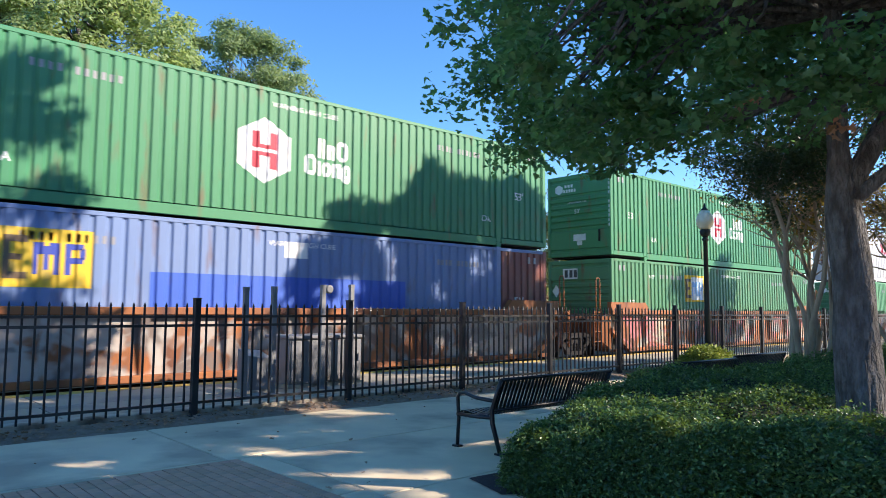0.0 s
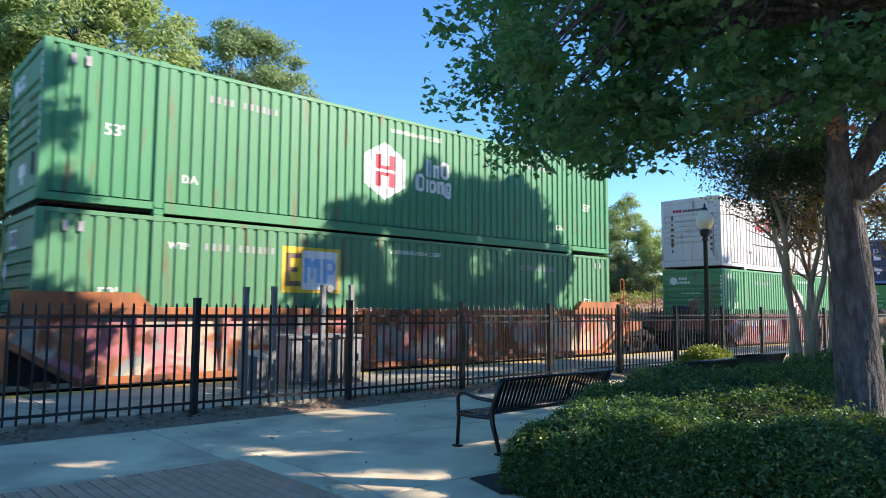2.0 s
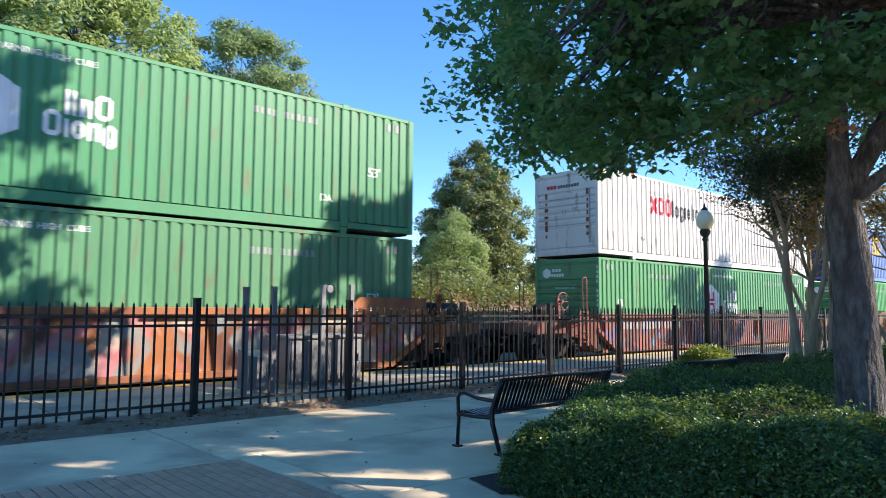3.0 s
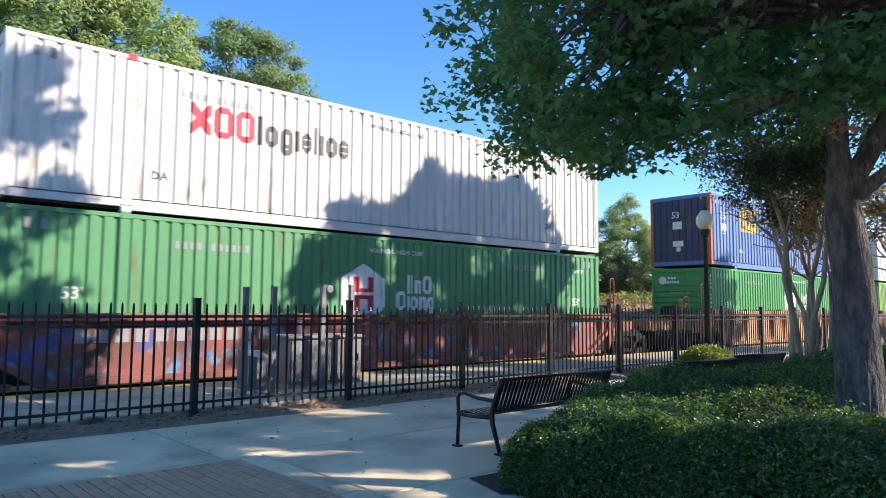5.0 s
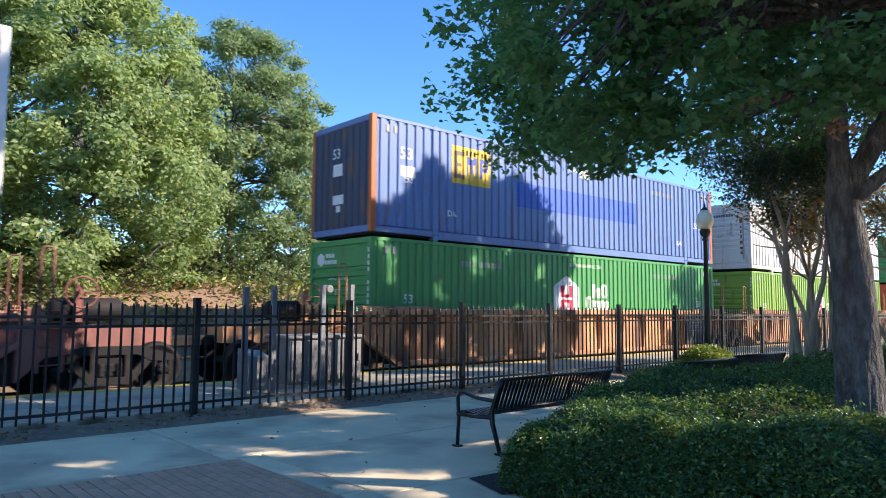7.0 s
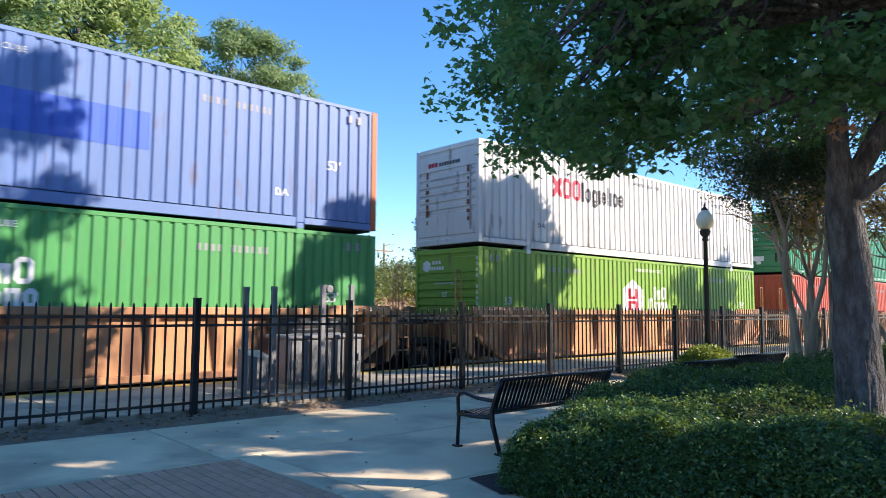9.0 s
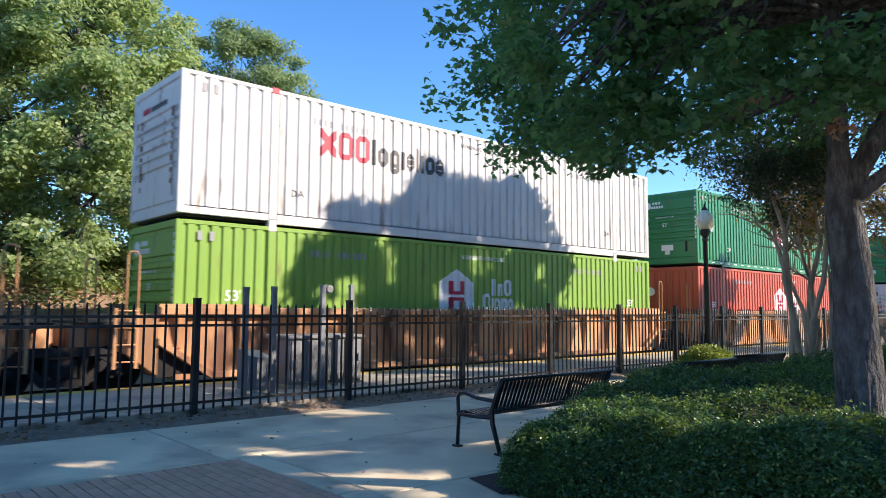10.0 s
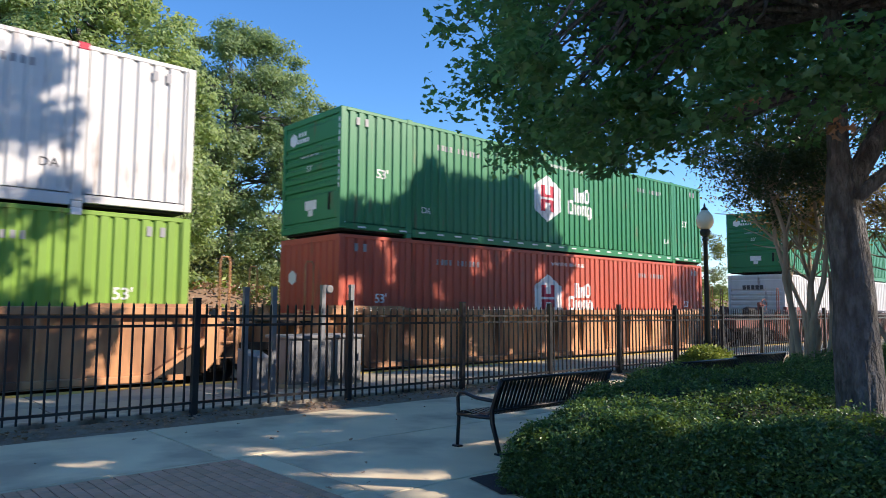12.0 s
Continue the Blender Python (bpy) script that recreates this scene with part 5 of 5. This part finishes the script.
stem_tree((11.15, 4.25, 0), 21, "leaf_crape", "multi-stemmed small tree with thin dark foliage")
stem_tree((13.0, 4.75, 0), 22, "leaf_autumn", "multi-stemmed small tree with turning orange leaves", 4.9, 1.5, 4, 11000)
stem_tree((13.4, 3.55, 0), 23, "leaf_autumn", "multi-stemmed small tree with turning orange leaves", 4.7, 1.5, 4, 11000)

# street trees out of view beside the plaza, placed to shade it and the train
STREET = (((8.7, 1.0), 15.3, 4.9, 5.0, 31, ((5, 2.8), (6.6, 4.1), (7.9, 4.4), (8.7, 3.9), (10.1, 3.6), (11.5, 3.6), (12.3, 3.4), (13.0, 2.9), (13.7, 2.1), (14.5, 1.2), (15.3, 0.4)), 70000),
          ((20.6, 2.5), 13.4, 4.4, 3.0, 32, ((3.0, 3.4), (7.0, 4.1), (9.0, 4.4), (10.4, 4.4), (11.4, 3.6), (12.4, 2.4), (13.4, 0.6)), 90000),
          ((32.8, 3.0), 11.1, 2.7, 3.0, 33, ((3, 1.5), (7, 2.6), (9.5, 2.4), (11.1, 0.4)), 14000),
          ((15.0, -9.2), 11.4, 3.4, 4.5, 34, ((4.5, 2.0), (6.0, 3.3), (8.0, 3.4), (10.0, 2.8), (11.4, 0.4)), 47000),
          # unseen tree added to keep the back row of paving in shade
          ((17.8, -5.7), 10.5, 3.0, 4.5, 36, ((4.5, 1.6), (6.5, 2.7), (8.2, 3.0), (9.5, 2.2), (10.5, 0.4)), 36000),
          ((20.4, -8.6), 11.6, 3.9, 4.5, 35, ((4.5, 2.0), (6.5, 3.8), (9.0, 3.9), (10.6, 2.4), (11.6, 0.4)), 52000))
def hedge_gap(p):
    d = p + Vector((15.0, -9.2, 0)) - Vector((5.35, 2.75, 0.6))
    return (d - sun_dir * d.dot(sun_dir)).length < 0.85


def on_train_side(w):
    """Where the sun throws a point's shadow on the plane of the wagon sides: along the track and up."""
    q = w - sun_dir * ((w.y - 12.98) / sun_dir.y)
    return q.x, q.z


def ragged(p):
    """Uneven top and open lower half, cut to shape the broad crown's shadow."""
    X, Z = on_train_side(p + Vector((20.6, 2.5, 0)))
    top = np.interp(X, (6.5, 8.0, 9.1, 10.0, 11.3, 12.0, 12.8, 13.8, 14.6, 15.6, 16.4, 17.3, 18.4, 20.0, 23.0), (1.2, 3.1, 4.2, 4.1, 5.2, 4.8, 5.4, 4.9, 5.1, 4.6, 3.6, 2.9, 2.1, 0.6, 0.0))
    top += 0.30 * noise.noise(Vector((X * 1.9, 1.7, 0.0))) + 0.55 * noise.noise(Vector((X * 3.6, Z * 1.6, 4.0)))
    if Z > top or (Z < 0.1 and X < 9.0 and noise.noise(Vector((X * 1.3, Z * 1.3, 7.7))) > -0.2):
        return True
    open_ = 0.8 * noise.noise(Vector((X * 1.9, Z * 1.6, 5.5))) + 0.6 * noise.noise(Vector((X * 4.6, Z * 3.4, 9.0))) + 0.25 * noise.noise(Vector((X * 9, Z * 8, 2.0)))
    return open_ > min(np.interp(Z, (0.0, 1.6, 3.0, 3.6), (-0.06, 0.01, 0.12, 0.44)), np.interp(top - Z, (0.0, 0.9), (0.10, 0.46)))


def pierced(x, y, deep):
    """Small gaps in the other crowns, and a clear way for the sun to the hedge in one of them."""
    def test(p):
        if deep and hedge_gap(p):
            return True
        w = p + Vector((x, y, 0))
        X, Z = on_train_side(w)
        if y > 0 and Z > 0.3:
            return noise.noise(Vector((X * 2.3, Z * 2.1, 1.2))) + 0.6 * noise.noise(Vector((X * 5.0, Z * 4.5, 6.0))) > np.interp(Z, (1.0, 2.4, 3.4, 3.8), (0.44, 0.42, 0.28, 0.55))
        return shaft(w, 0.42)
    return test


for (x, y), h, s, low, seed, prof, n in STREET:
    broad_tree("street_tree", (x, y, 0), h, s, low, 0.24, "leaf_maple", 0.25, n, seed, "tall leafy street tree beside the plaza", clumps=n // 180, clump_r=0.6, hollow=0.1, group="street trees", profile_pts=prof, cut=ragged if y == 2.5 else pierced(x, y, x == 15.0))

# trees behind the track
def back_tree(x, y, h, s, low, seed, leaf="leaf_oak", size=0.2, count=26000, clumps=170, clump_r=0.72, prof=None):
    broad_tree("bank_tree", (x, y, ground_height(x, y) - 0.1), h, s, low, 0.22, leaf, size, count, seed, "tall tree with light green foliage on the bank",
               clumps=clumps, clump_r=clump_r, hollow=0.45, widest=0.22, profile_pts=prof, group="trees behind the track", facing=1.0)


back_tree(6.2, 25.0, 13.8, 4.6, 0.1, 41, size=0.18, count=135000, clumps=440, prof=((0.1, 3.9), (2, 4.6), (5, 4.5), (8, 3.9), (11, 2.6), (13.8, 0.5)))
back_tree(14.5, 31.0, 13.2, 5.3, 0.1, 42, "leaf_shade", size=0.18, count=125000, clumps=420, prof=((0.1, 4.4), (2, 5.2), (5, 5.3), (8, 5.0), (10.5, 3.9), (12, 2.4), (13.2, 0.6)))
back_tree(-1.5, 27.0, 14.0, 4.5, 1.0, 43)
back_tree(35.3, 36.0, 11.4, 4.3, 0.0, 44, "leaf_far", count=95000, clumps=330)
back_tree(27.9, 30.0, 5.2, 2.2, 0.2, 47, "leaf_oak", size=0.13, count=26000, clumps=120, clump_r=0.5)
back_tree(58.0, 38.0, 10.0, 4.4, 0.2, 48, "leaf_oak", count=52000, clumps=220)
back_tree(54.5, 36.5, 4.2, 2.6, 0.0, 49, "leaf_far", count=24000, clumps=110)
back_tree(44.8, 36.0, 9.9, 2.3, 0.8, 45, "leaf_far", count=14000, clumps=90)
back_tree(49.0, 38.0, 7.2, 2.8, 1.0, 46, "leaf_far", count=9000, clumps=70)
back_tree(58.0, 31.0, 8.0, 3.0, 1.0, 47, "leaf_far", count=9000, clumps=70)


def far_wood():
    """Low line of round-headed woods in the distance."""
    rs = np.random.RandomState(9)
    P = []
    for i in range(120):
        x = -30 + i * 1.9 + rs.uniform(-1, 1)
        y = 72 + rs.uniform(-7, 9)
        r = rs.uniform(1.5, 2.5)
        h = r + rs.uniform(0.3, 1.6) + 1.2 * abs(fbm(x, 0, 0.06))
        g = rs.normal(0, 1, (650, 3))
        g /= np.linalg.norm(g, axis=1)[:, None]
        g *= r * rs.uniform(0.55, 1.0, (650, 1)) * np.array([1.1, 1.0, 0.85])
        P.append(g + np.array([x, y, 2.6 + h]))
    P = np.concatenate(P)
    me = leaves_mesh("far_woods", P, rs.uniform(0.3, 0.55, len(P)), "leaf_far", OVAL, rs)
    tagged(new("far_woods", me), "distant line of green woods", "woods", kind="stuff")


far_wood()


def bank_bushes():
    """Tangled undergrowth below the trees on the bank."""
    rs = np.random.RandomState(29)
    P = []
    for i in range(210):
        x = rs.uniform(-10, 27)
        y = rs.uniform(21.5, 34)
        h = rs.uniform(0.25, 1.0) + (0.9 * rs.rand() if y > 26 else 0)
        g = rs.normal(0, 1, (170, 3)) * np.array([0.6, 0.5, 0.45 * h])
        P.append(g + np.array([x, y, ground_height(x, y) + h * 0.6]))
    P = np.concatenate(P)
    me = leaves_mesh("undergrowth", P, rs.uniform(0.12, 0.26, len(P)), "leaf_far", OVAL, rs)
    tagged(new("undergrowth", me), "tangled green undergrowth on the bank", "undergrowth", kind="stuff")


bank_bushes()


def utility_pole(x, y, top):
    z = ground_height(x, y) - 0.2
    t = thing("utility_pole", (x, y, z), 0, "distant wooden utility pole with a crossarm", "utility pole")
    part("pole", tube(bmesh.new(), [(0, 0, 0), (0, 0, top - z)], [0.16, 0.10], 8), "wood_old", t)
    part("crossarm", boxm(-1.1, -0.06, top - z - 0.9, 1.1, 0.06, top - z - 0.75), "wood_old", t)
    part("lamp_arm", tube(bmesh.new(), [(0, 0, top - z - 0.3), (0.9, 0, top - z), (1.5, 0, top - z)], 0.04, 6), "galv", t)


utility_pole(45.5, 60.0, 8.5)


def bank_scrub():
    """Grass tufts and low scrub on the bank."""
    rs = np.random.RandomState(19)
    n = 16000
    x = rs.uniform(-8, 62, n)
    y = 19.0 + rs.gamma(2.0, 3.0, n)
    keep = np.array([fbm(a, b, 0.35, 2) > -0.05 for a, b in zip(x, y)])
    x, y = x[keep], y[keep]
    z = np.array([ground_height(a, b) for a, b in zip(x, y)]) + rs.uniform(0, 0.35, len(x))
    me = leaves_mesh("bank_scrub", np.stack([x, y, z], 1), rs.uniform(0.1, 0.28, len(x)), "leaf_bright", OVAL, rs, droop=-0.7, flat=1.0)
    tagged(new("bank_scrub", me), "dry yellow-green grass and scrub on the bank", "scrub", kind="stuff")


    # dead leaves and sticks on the bare soil
    n = 9000
    x, y = rs.uniform(-8, 40, n), rs.uniform(19.2, 25.0, n)
    z = np.array([ground_height(a, b) for a, b in zip(x, y)]) + rs.uniform(0, 0.22, n)
    me = leaves_mesh("bank_litter", np.stack([x, y, z], 1), rs.uniform(0.08, 0.24, n), "leaf_dry", OVAL, rs, droop=-0.3, flat=0.9)
    tagged(new("bank_litter", me), "dead brown leaves and sticks on the bank", "leaf litter", kind="stuff")


bank_scrub()


# ---- hedge ----
def hedge(name, x0, y0, x1, y1, H, n_leaf, seed, label, leaf="leaf_hedge", size=0.031, soft=0.42, amp=0.15, back_cut=0.0, rise=0.0):
    rs = np.random.RandomState(seed)
    def height(x, y):
        yb = y1 - back_cut * max(0.0, 1 - (x - x0) / 1.7)
        d = min(x - x0, x1 - x, y - y0, yb - y)
        k = max(0.0, min(1.0, d / soft))
        near = noise.voronoi(Vector((x * 1.05, y * 1.05, seed)))[0]
        crease = 0.15 * math.exp(-(near[1] - near[0]) / 0.13) if amp > 0.1 else 0.0
        return (H + rise * min(1, (x - x0) / 4) + amp * fbm(x, y, 0.75, seed) + 0.4 * amp * fbm(x, y, 2.1, seed + 2) - crease) * (1 - (1 - k) ** 2.6) ** 0.5
    t = thing(name, (0, 0, 0), 0, label, "hedge")
    st = 0.14
    nx, ny = int((x1 - x0) / st) + 1, int((y1 - y0) / st) + 1
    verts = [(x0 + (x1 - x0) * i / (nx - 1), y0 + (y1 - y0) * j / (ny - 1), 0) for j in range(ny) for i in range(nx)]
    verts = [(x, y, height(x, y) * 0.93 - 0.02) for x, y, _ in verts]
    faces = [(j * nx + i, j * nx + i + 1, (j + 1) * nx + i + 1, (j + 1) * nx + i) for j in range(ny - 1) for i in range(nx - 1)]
    # dark sheet under the leaves that stands in for the hedge's inner shade
    shade_core = part("shade_core", raw_mesh("shade_core", verts, faces, "hedge_shade_core"), "hedge_shade_core", t)
    P = []
    while len(P) < n_leaf:
        if rs.rand() < 0.55:
            # denser towards the near corner
            x = x0 + (x1 - x0) * rs.rand() ** 1.6
            y = y0 + (y1 - y0) * rs.rand()
        elif rs.rand() < 0.6:
            x, y = x0 + soft * rs.rand() ** 2.2, y0 + (y1 - y0) * rs.rand()
        else:
            x = x0 + (x1 - x0) * rs.rand() ** 1.5
            y = y1 - back_cut * max(0.0, 1 - (x - x0) / 1.7) - soft * rs.rand() ** 2.2
        h = height(x, y)
        if h <= 0.01:
            continue
        bump_ = 0.075 * fbm(x * 3.2, y * 3.2, 1.0, 3)
        P.append((x + rs.normal(0, 0.03), y + rs.normal(0, 0.03), max(0.01, h + bump_ + rs.normal(0, 0.028))))
    P = np.array(P)
    young = rs.rand(len(P)) < 0.16
    if amp > 0.1:
        Q = P[young] + np.array([0, 0, 0.02])
        part("young_leaves", leaves_mesh("young_leaves", Q, size * rs.uniform(0.7, 1.3, len(Q)), "leaf_new", OVAL, rs, droop=-0.6, flat=0.9), "leaf_new", t)
        P = P[~young]
    part("leaves", leaves_mesh("leaves", P, size * rs.uniform(0.6, 1.4, len(P)), leaf, OVAL, rs, droop=-0.35, flat=0.9), leaf, t)
    return t


hedge("clipped_hedge", 4.25, -0.4, 15.5, 4.62, 0.58, 290000, 3, "dense clipped dark green hedge with small glossy leaves", back_cut=0.66, rise=0.2)
hedge("round_shrub", 12.85, 6.45, 14.05, 7.5, 0.72, 8000, 5, "small rounded yellow-green shrub by the lamp", "leaf_bright", 0.06, 0.7, 0.05)


def leaf_litter():
    """Dead leaves along the fence strip and a few on the paving."""
    rs = np.random.RandomState(77)
    x1 = rs.uniform(-1, 16, 900)
    y1 = 8.75 + np.abs(rs.normal(0.18, 0.16, 900))
    y1 = np.where(y1 > 9.18, 9.1, y1)
    z1 = 0.035 + 0.05 * np.clip((y1 - 8.7) / 0.5, 0, 1)
    x2, y2 = rs.uniform(0.5, 9, 34), rs.uniform(4.8, 8.7, 34)
    P = np.concatenate([np.stack([x1, y1, z1], 1), np.stack([x2, y2, np.full(34, 0.012)], 1)])
    me = leaves_mesh("leaf_litter", P, rs.uniform(0.025, 0.065, len(P)), "leaf_dry", MAPLE, rs, droop=0.0, flat=0.15)
    tagged(new("leaf_litter", me), "scattered dry brown leaves along the kerb", "leaves", kind="stuff")


leaf_litter()


# ---- benches ----
def bench(at, length=1.9):
    t = thing("park_bench", at, 0, "black steel strap park bench facing the tracks", "bench", "benches along the hedge")
    n = int(length / 0.058)
    # side profile: back top, back bottom, seat front
    prof = [(0.0, 0.75), (0.06, 0.60), (0.13, 0.42), (0.17, 0.385), (0.24, 0.37), (0.42, 0.365), (0.56, 0.385), (0.62, 0.375), (0.64, 0.34)]
    strap = bmesh.new()
    w = 0.019
    prev = None
    for i, (y, z) in enumerate(prof):
        a = prof[max(0, i - 1)]
        b = prof[min(len(prof) - 1, i + 1)]
        dy, dz = b[0] - a[0], b[1] - a[1]
        q = math.hypot(dy, dz)
        ny, nz = -dz / q * 0.004, dy / q * 0.004
        ring = [strap.verts.new(c) for c in ((-w, y + ny, z + nz), (w, y + ny, z + nz), (w, y - ny, z - nz), (-w, y - ny, z - nz))]
        if prev:
            for k in range(4):
                strap.faces.new((prev[k], prev[(k + 1) % 4], ring[(k + 1) % 4], ring[k]))
        prev = ring
    bmesh.ops.recalc_face_normals(strap, faces=strap.faces)
    sm = mesh_of(strap, "strap", "bench")
    for i in range(n):
        ob = part("strap", sm, "bench", t)
        ob.location = (0.05 + (length - 0.1) * i / (n - 1), 0, 0)
    for y, z in ((0.0, 0.75), (0.64, 0.34), (0.12, 0.43)):
        bm = bmesh.new()
        tube(bm, [(0.0, y, z), (length, y, z)], 0.017, 8)
        part("cross_bar", bm, "bench", t)
    for x in (0.0, length):
        bm = bmesh.new()
        tube(bm, [(x, 0.0, 0.75), (x, 0.08, 0.55), (x, 0.13, 0.42), (x, 0.12, 0.30), (x, 0.02, 0.02)], [0.022, 0.024, 0.026, 0.026, 0.022], 8)
        tube(bm, [(x, 0.13, 0.36), (x, 0.40, 0.345), (x, 0.64, 0.345)], 0.022, 8)
        tube(bm, [(x, 0.64, 0.02), (x, 0.62, 0.30), (x, 0.635, 0.52), (x, 0.60, 0.57), (x, 0.52, 0.575), (x, 0.36, 0.54), (x, 0.09, 0.53)], 0.02, 8)
        fr = part("side_frame", bm, "bench", t)
        for y in (0.02, 0.64):
            part("foot", boxm(x - 0.035, y - 0.05, 0.0, x + 0.035, y + 0.05, 0.02, bevel=0.004), "bench", fr)
    return t


bench((5.24, 4.93, 0.0))
bench((8.47, 4.93, 0.0))
bench((10.78, 5.15, 0.0), 1.9)


# ---- street lamp ----
def street_lamp(at):
    t = thing("street_lamp", at, 0, "dark iron street lamp with frosted acorn globe", "street lamp")
    bm = lathe(bmesh.new(), [(0.19, 0), (0.19, 0.08), (0.15, 0.12), (0.14, 0.55), (0.10, 0.62), (0.085, 0.7)], 12)
    part("base", bm, "lamp_iron", t)
    bm = lathe(bmesh.new(), [(0.065, 0.7), (0.06, 1.6), (0.05, 3.1), (0.075, 3.12), (0.075, 3.16), (0.055, 3.2)], 14)
    part("pole", bm, "lamp_iron", t)
    bm = lathe(bmesh.new(), [(0.055, 3.2), (0.11, 3.26), (0.13, 3.34), (0.10, 3.38)], 16)
    part("fitter", bm, "lamp_iron", t)
    bm = lathe(bmesh.new(), [(0.10, 3.38), (0.16, 3.44), (0.2, 3.53), (0.205, 3.60), (0.18, 3.70), (0.12, 3.79), (0.07, 3.84)], 20)
    part("globe", bm, "globe", t, "frosted acorn globe")
    bm = lathe(bmesh.new(), [(0.075, 3.84), (0.085, 3.86), (0.05, 3.90), (0.02, 3.93), (0.025, 3.96), (0.006, 4.02)], 12)
    part("finial", bm, "lamp_iron", t)
    return t


street_lamp((15.65, 8.1, 0.0))


# ---- movement ----
def travelled(t):
    return 8.158 * t - 0.0100 * t * t


def motions():
    for ob, u, y, z in TRAIN:
        walk(ob, [(t, pose(u - travelled(t), y, z)) for t in (0, 1.5, 3, 4.5, 6, 7.5, 9, 10.5, 12)])
    steps = [i / 15 for i in range(181)]
    for ob, x in WHEELSETS:
        walk(ob, [(t, Matrix.Translation((x, CW / 2, RAIL + WHEEL_R)) @ Matrix.Rotation(-travelled(t) / WHEEL_R, 4, "Y")) for t in steps])


motions()
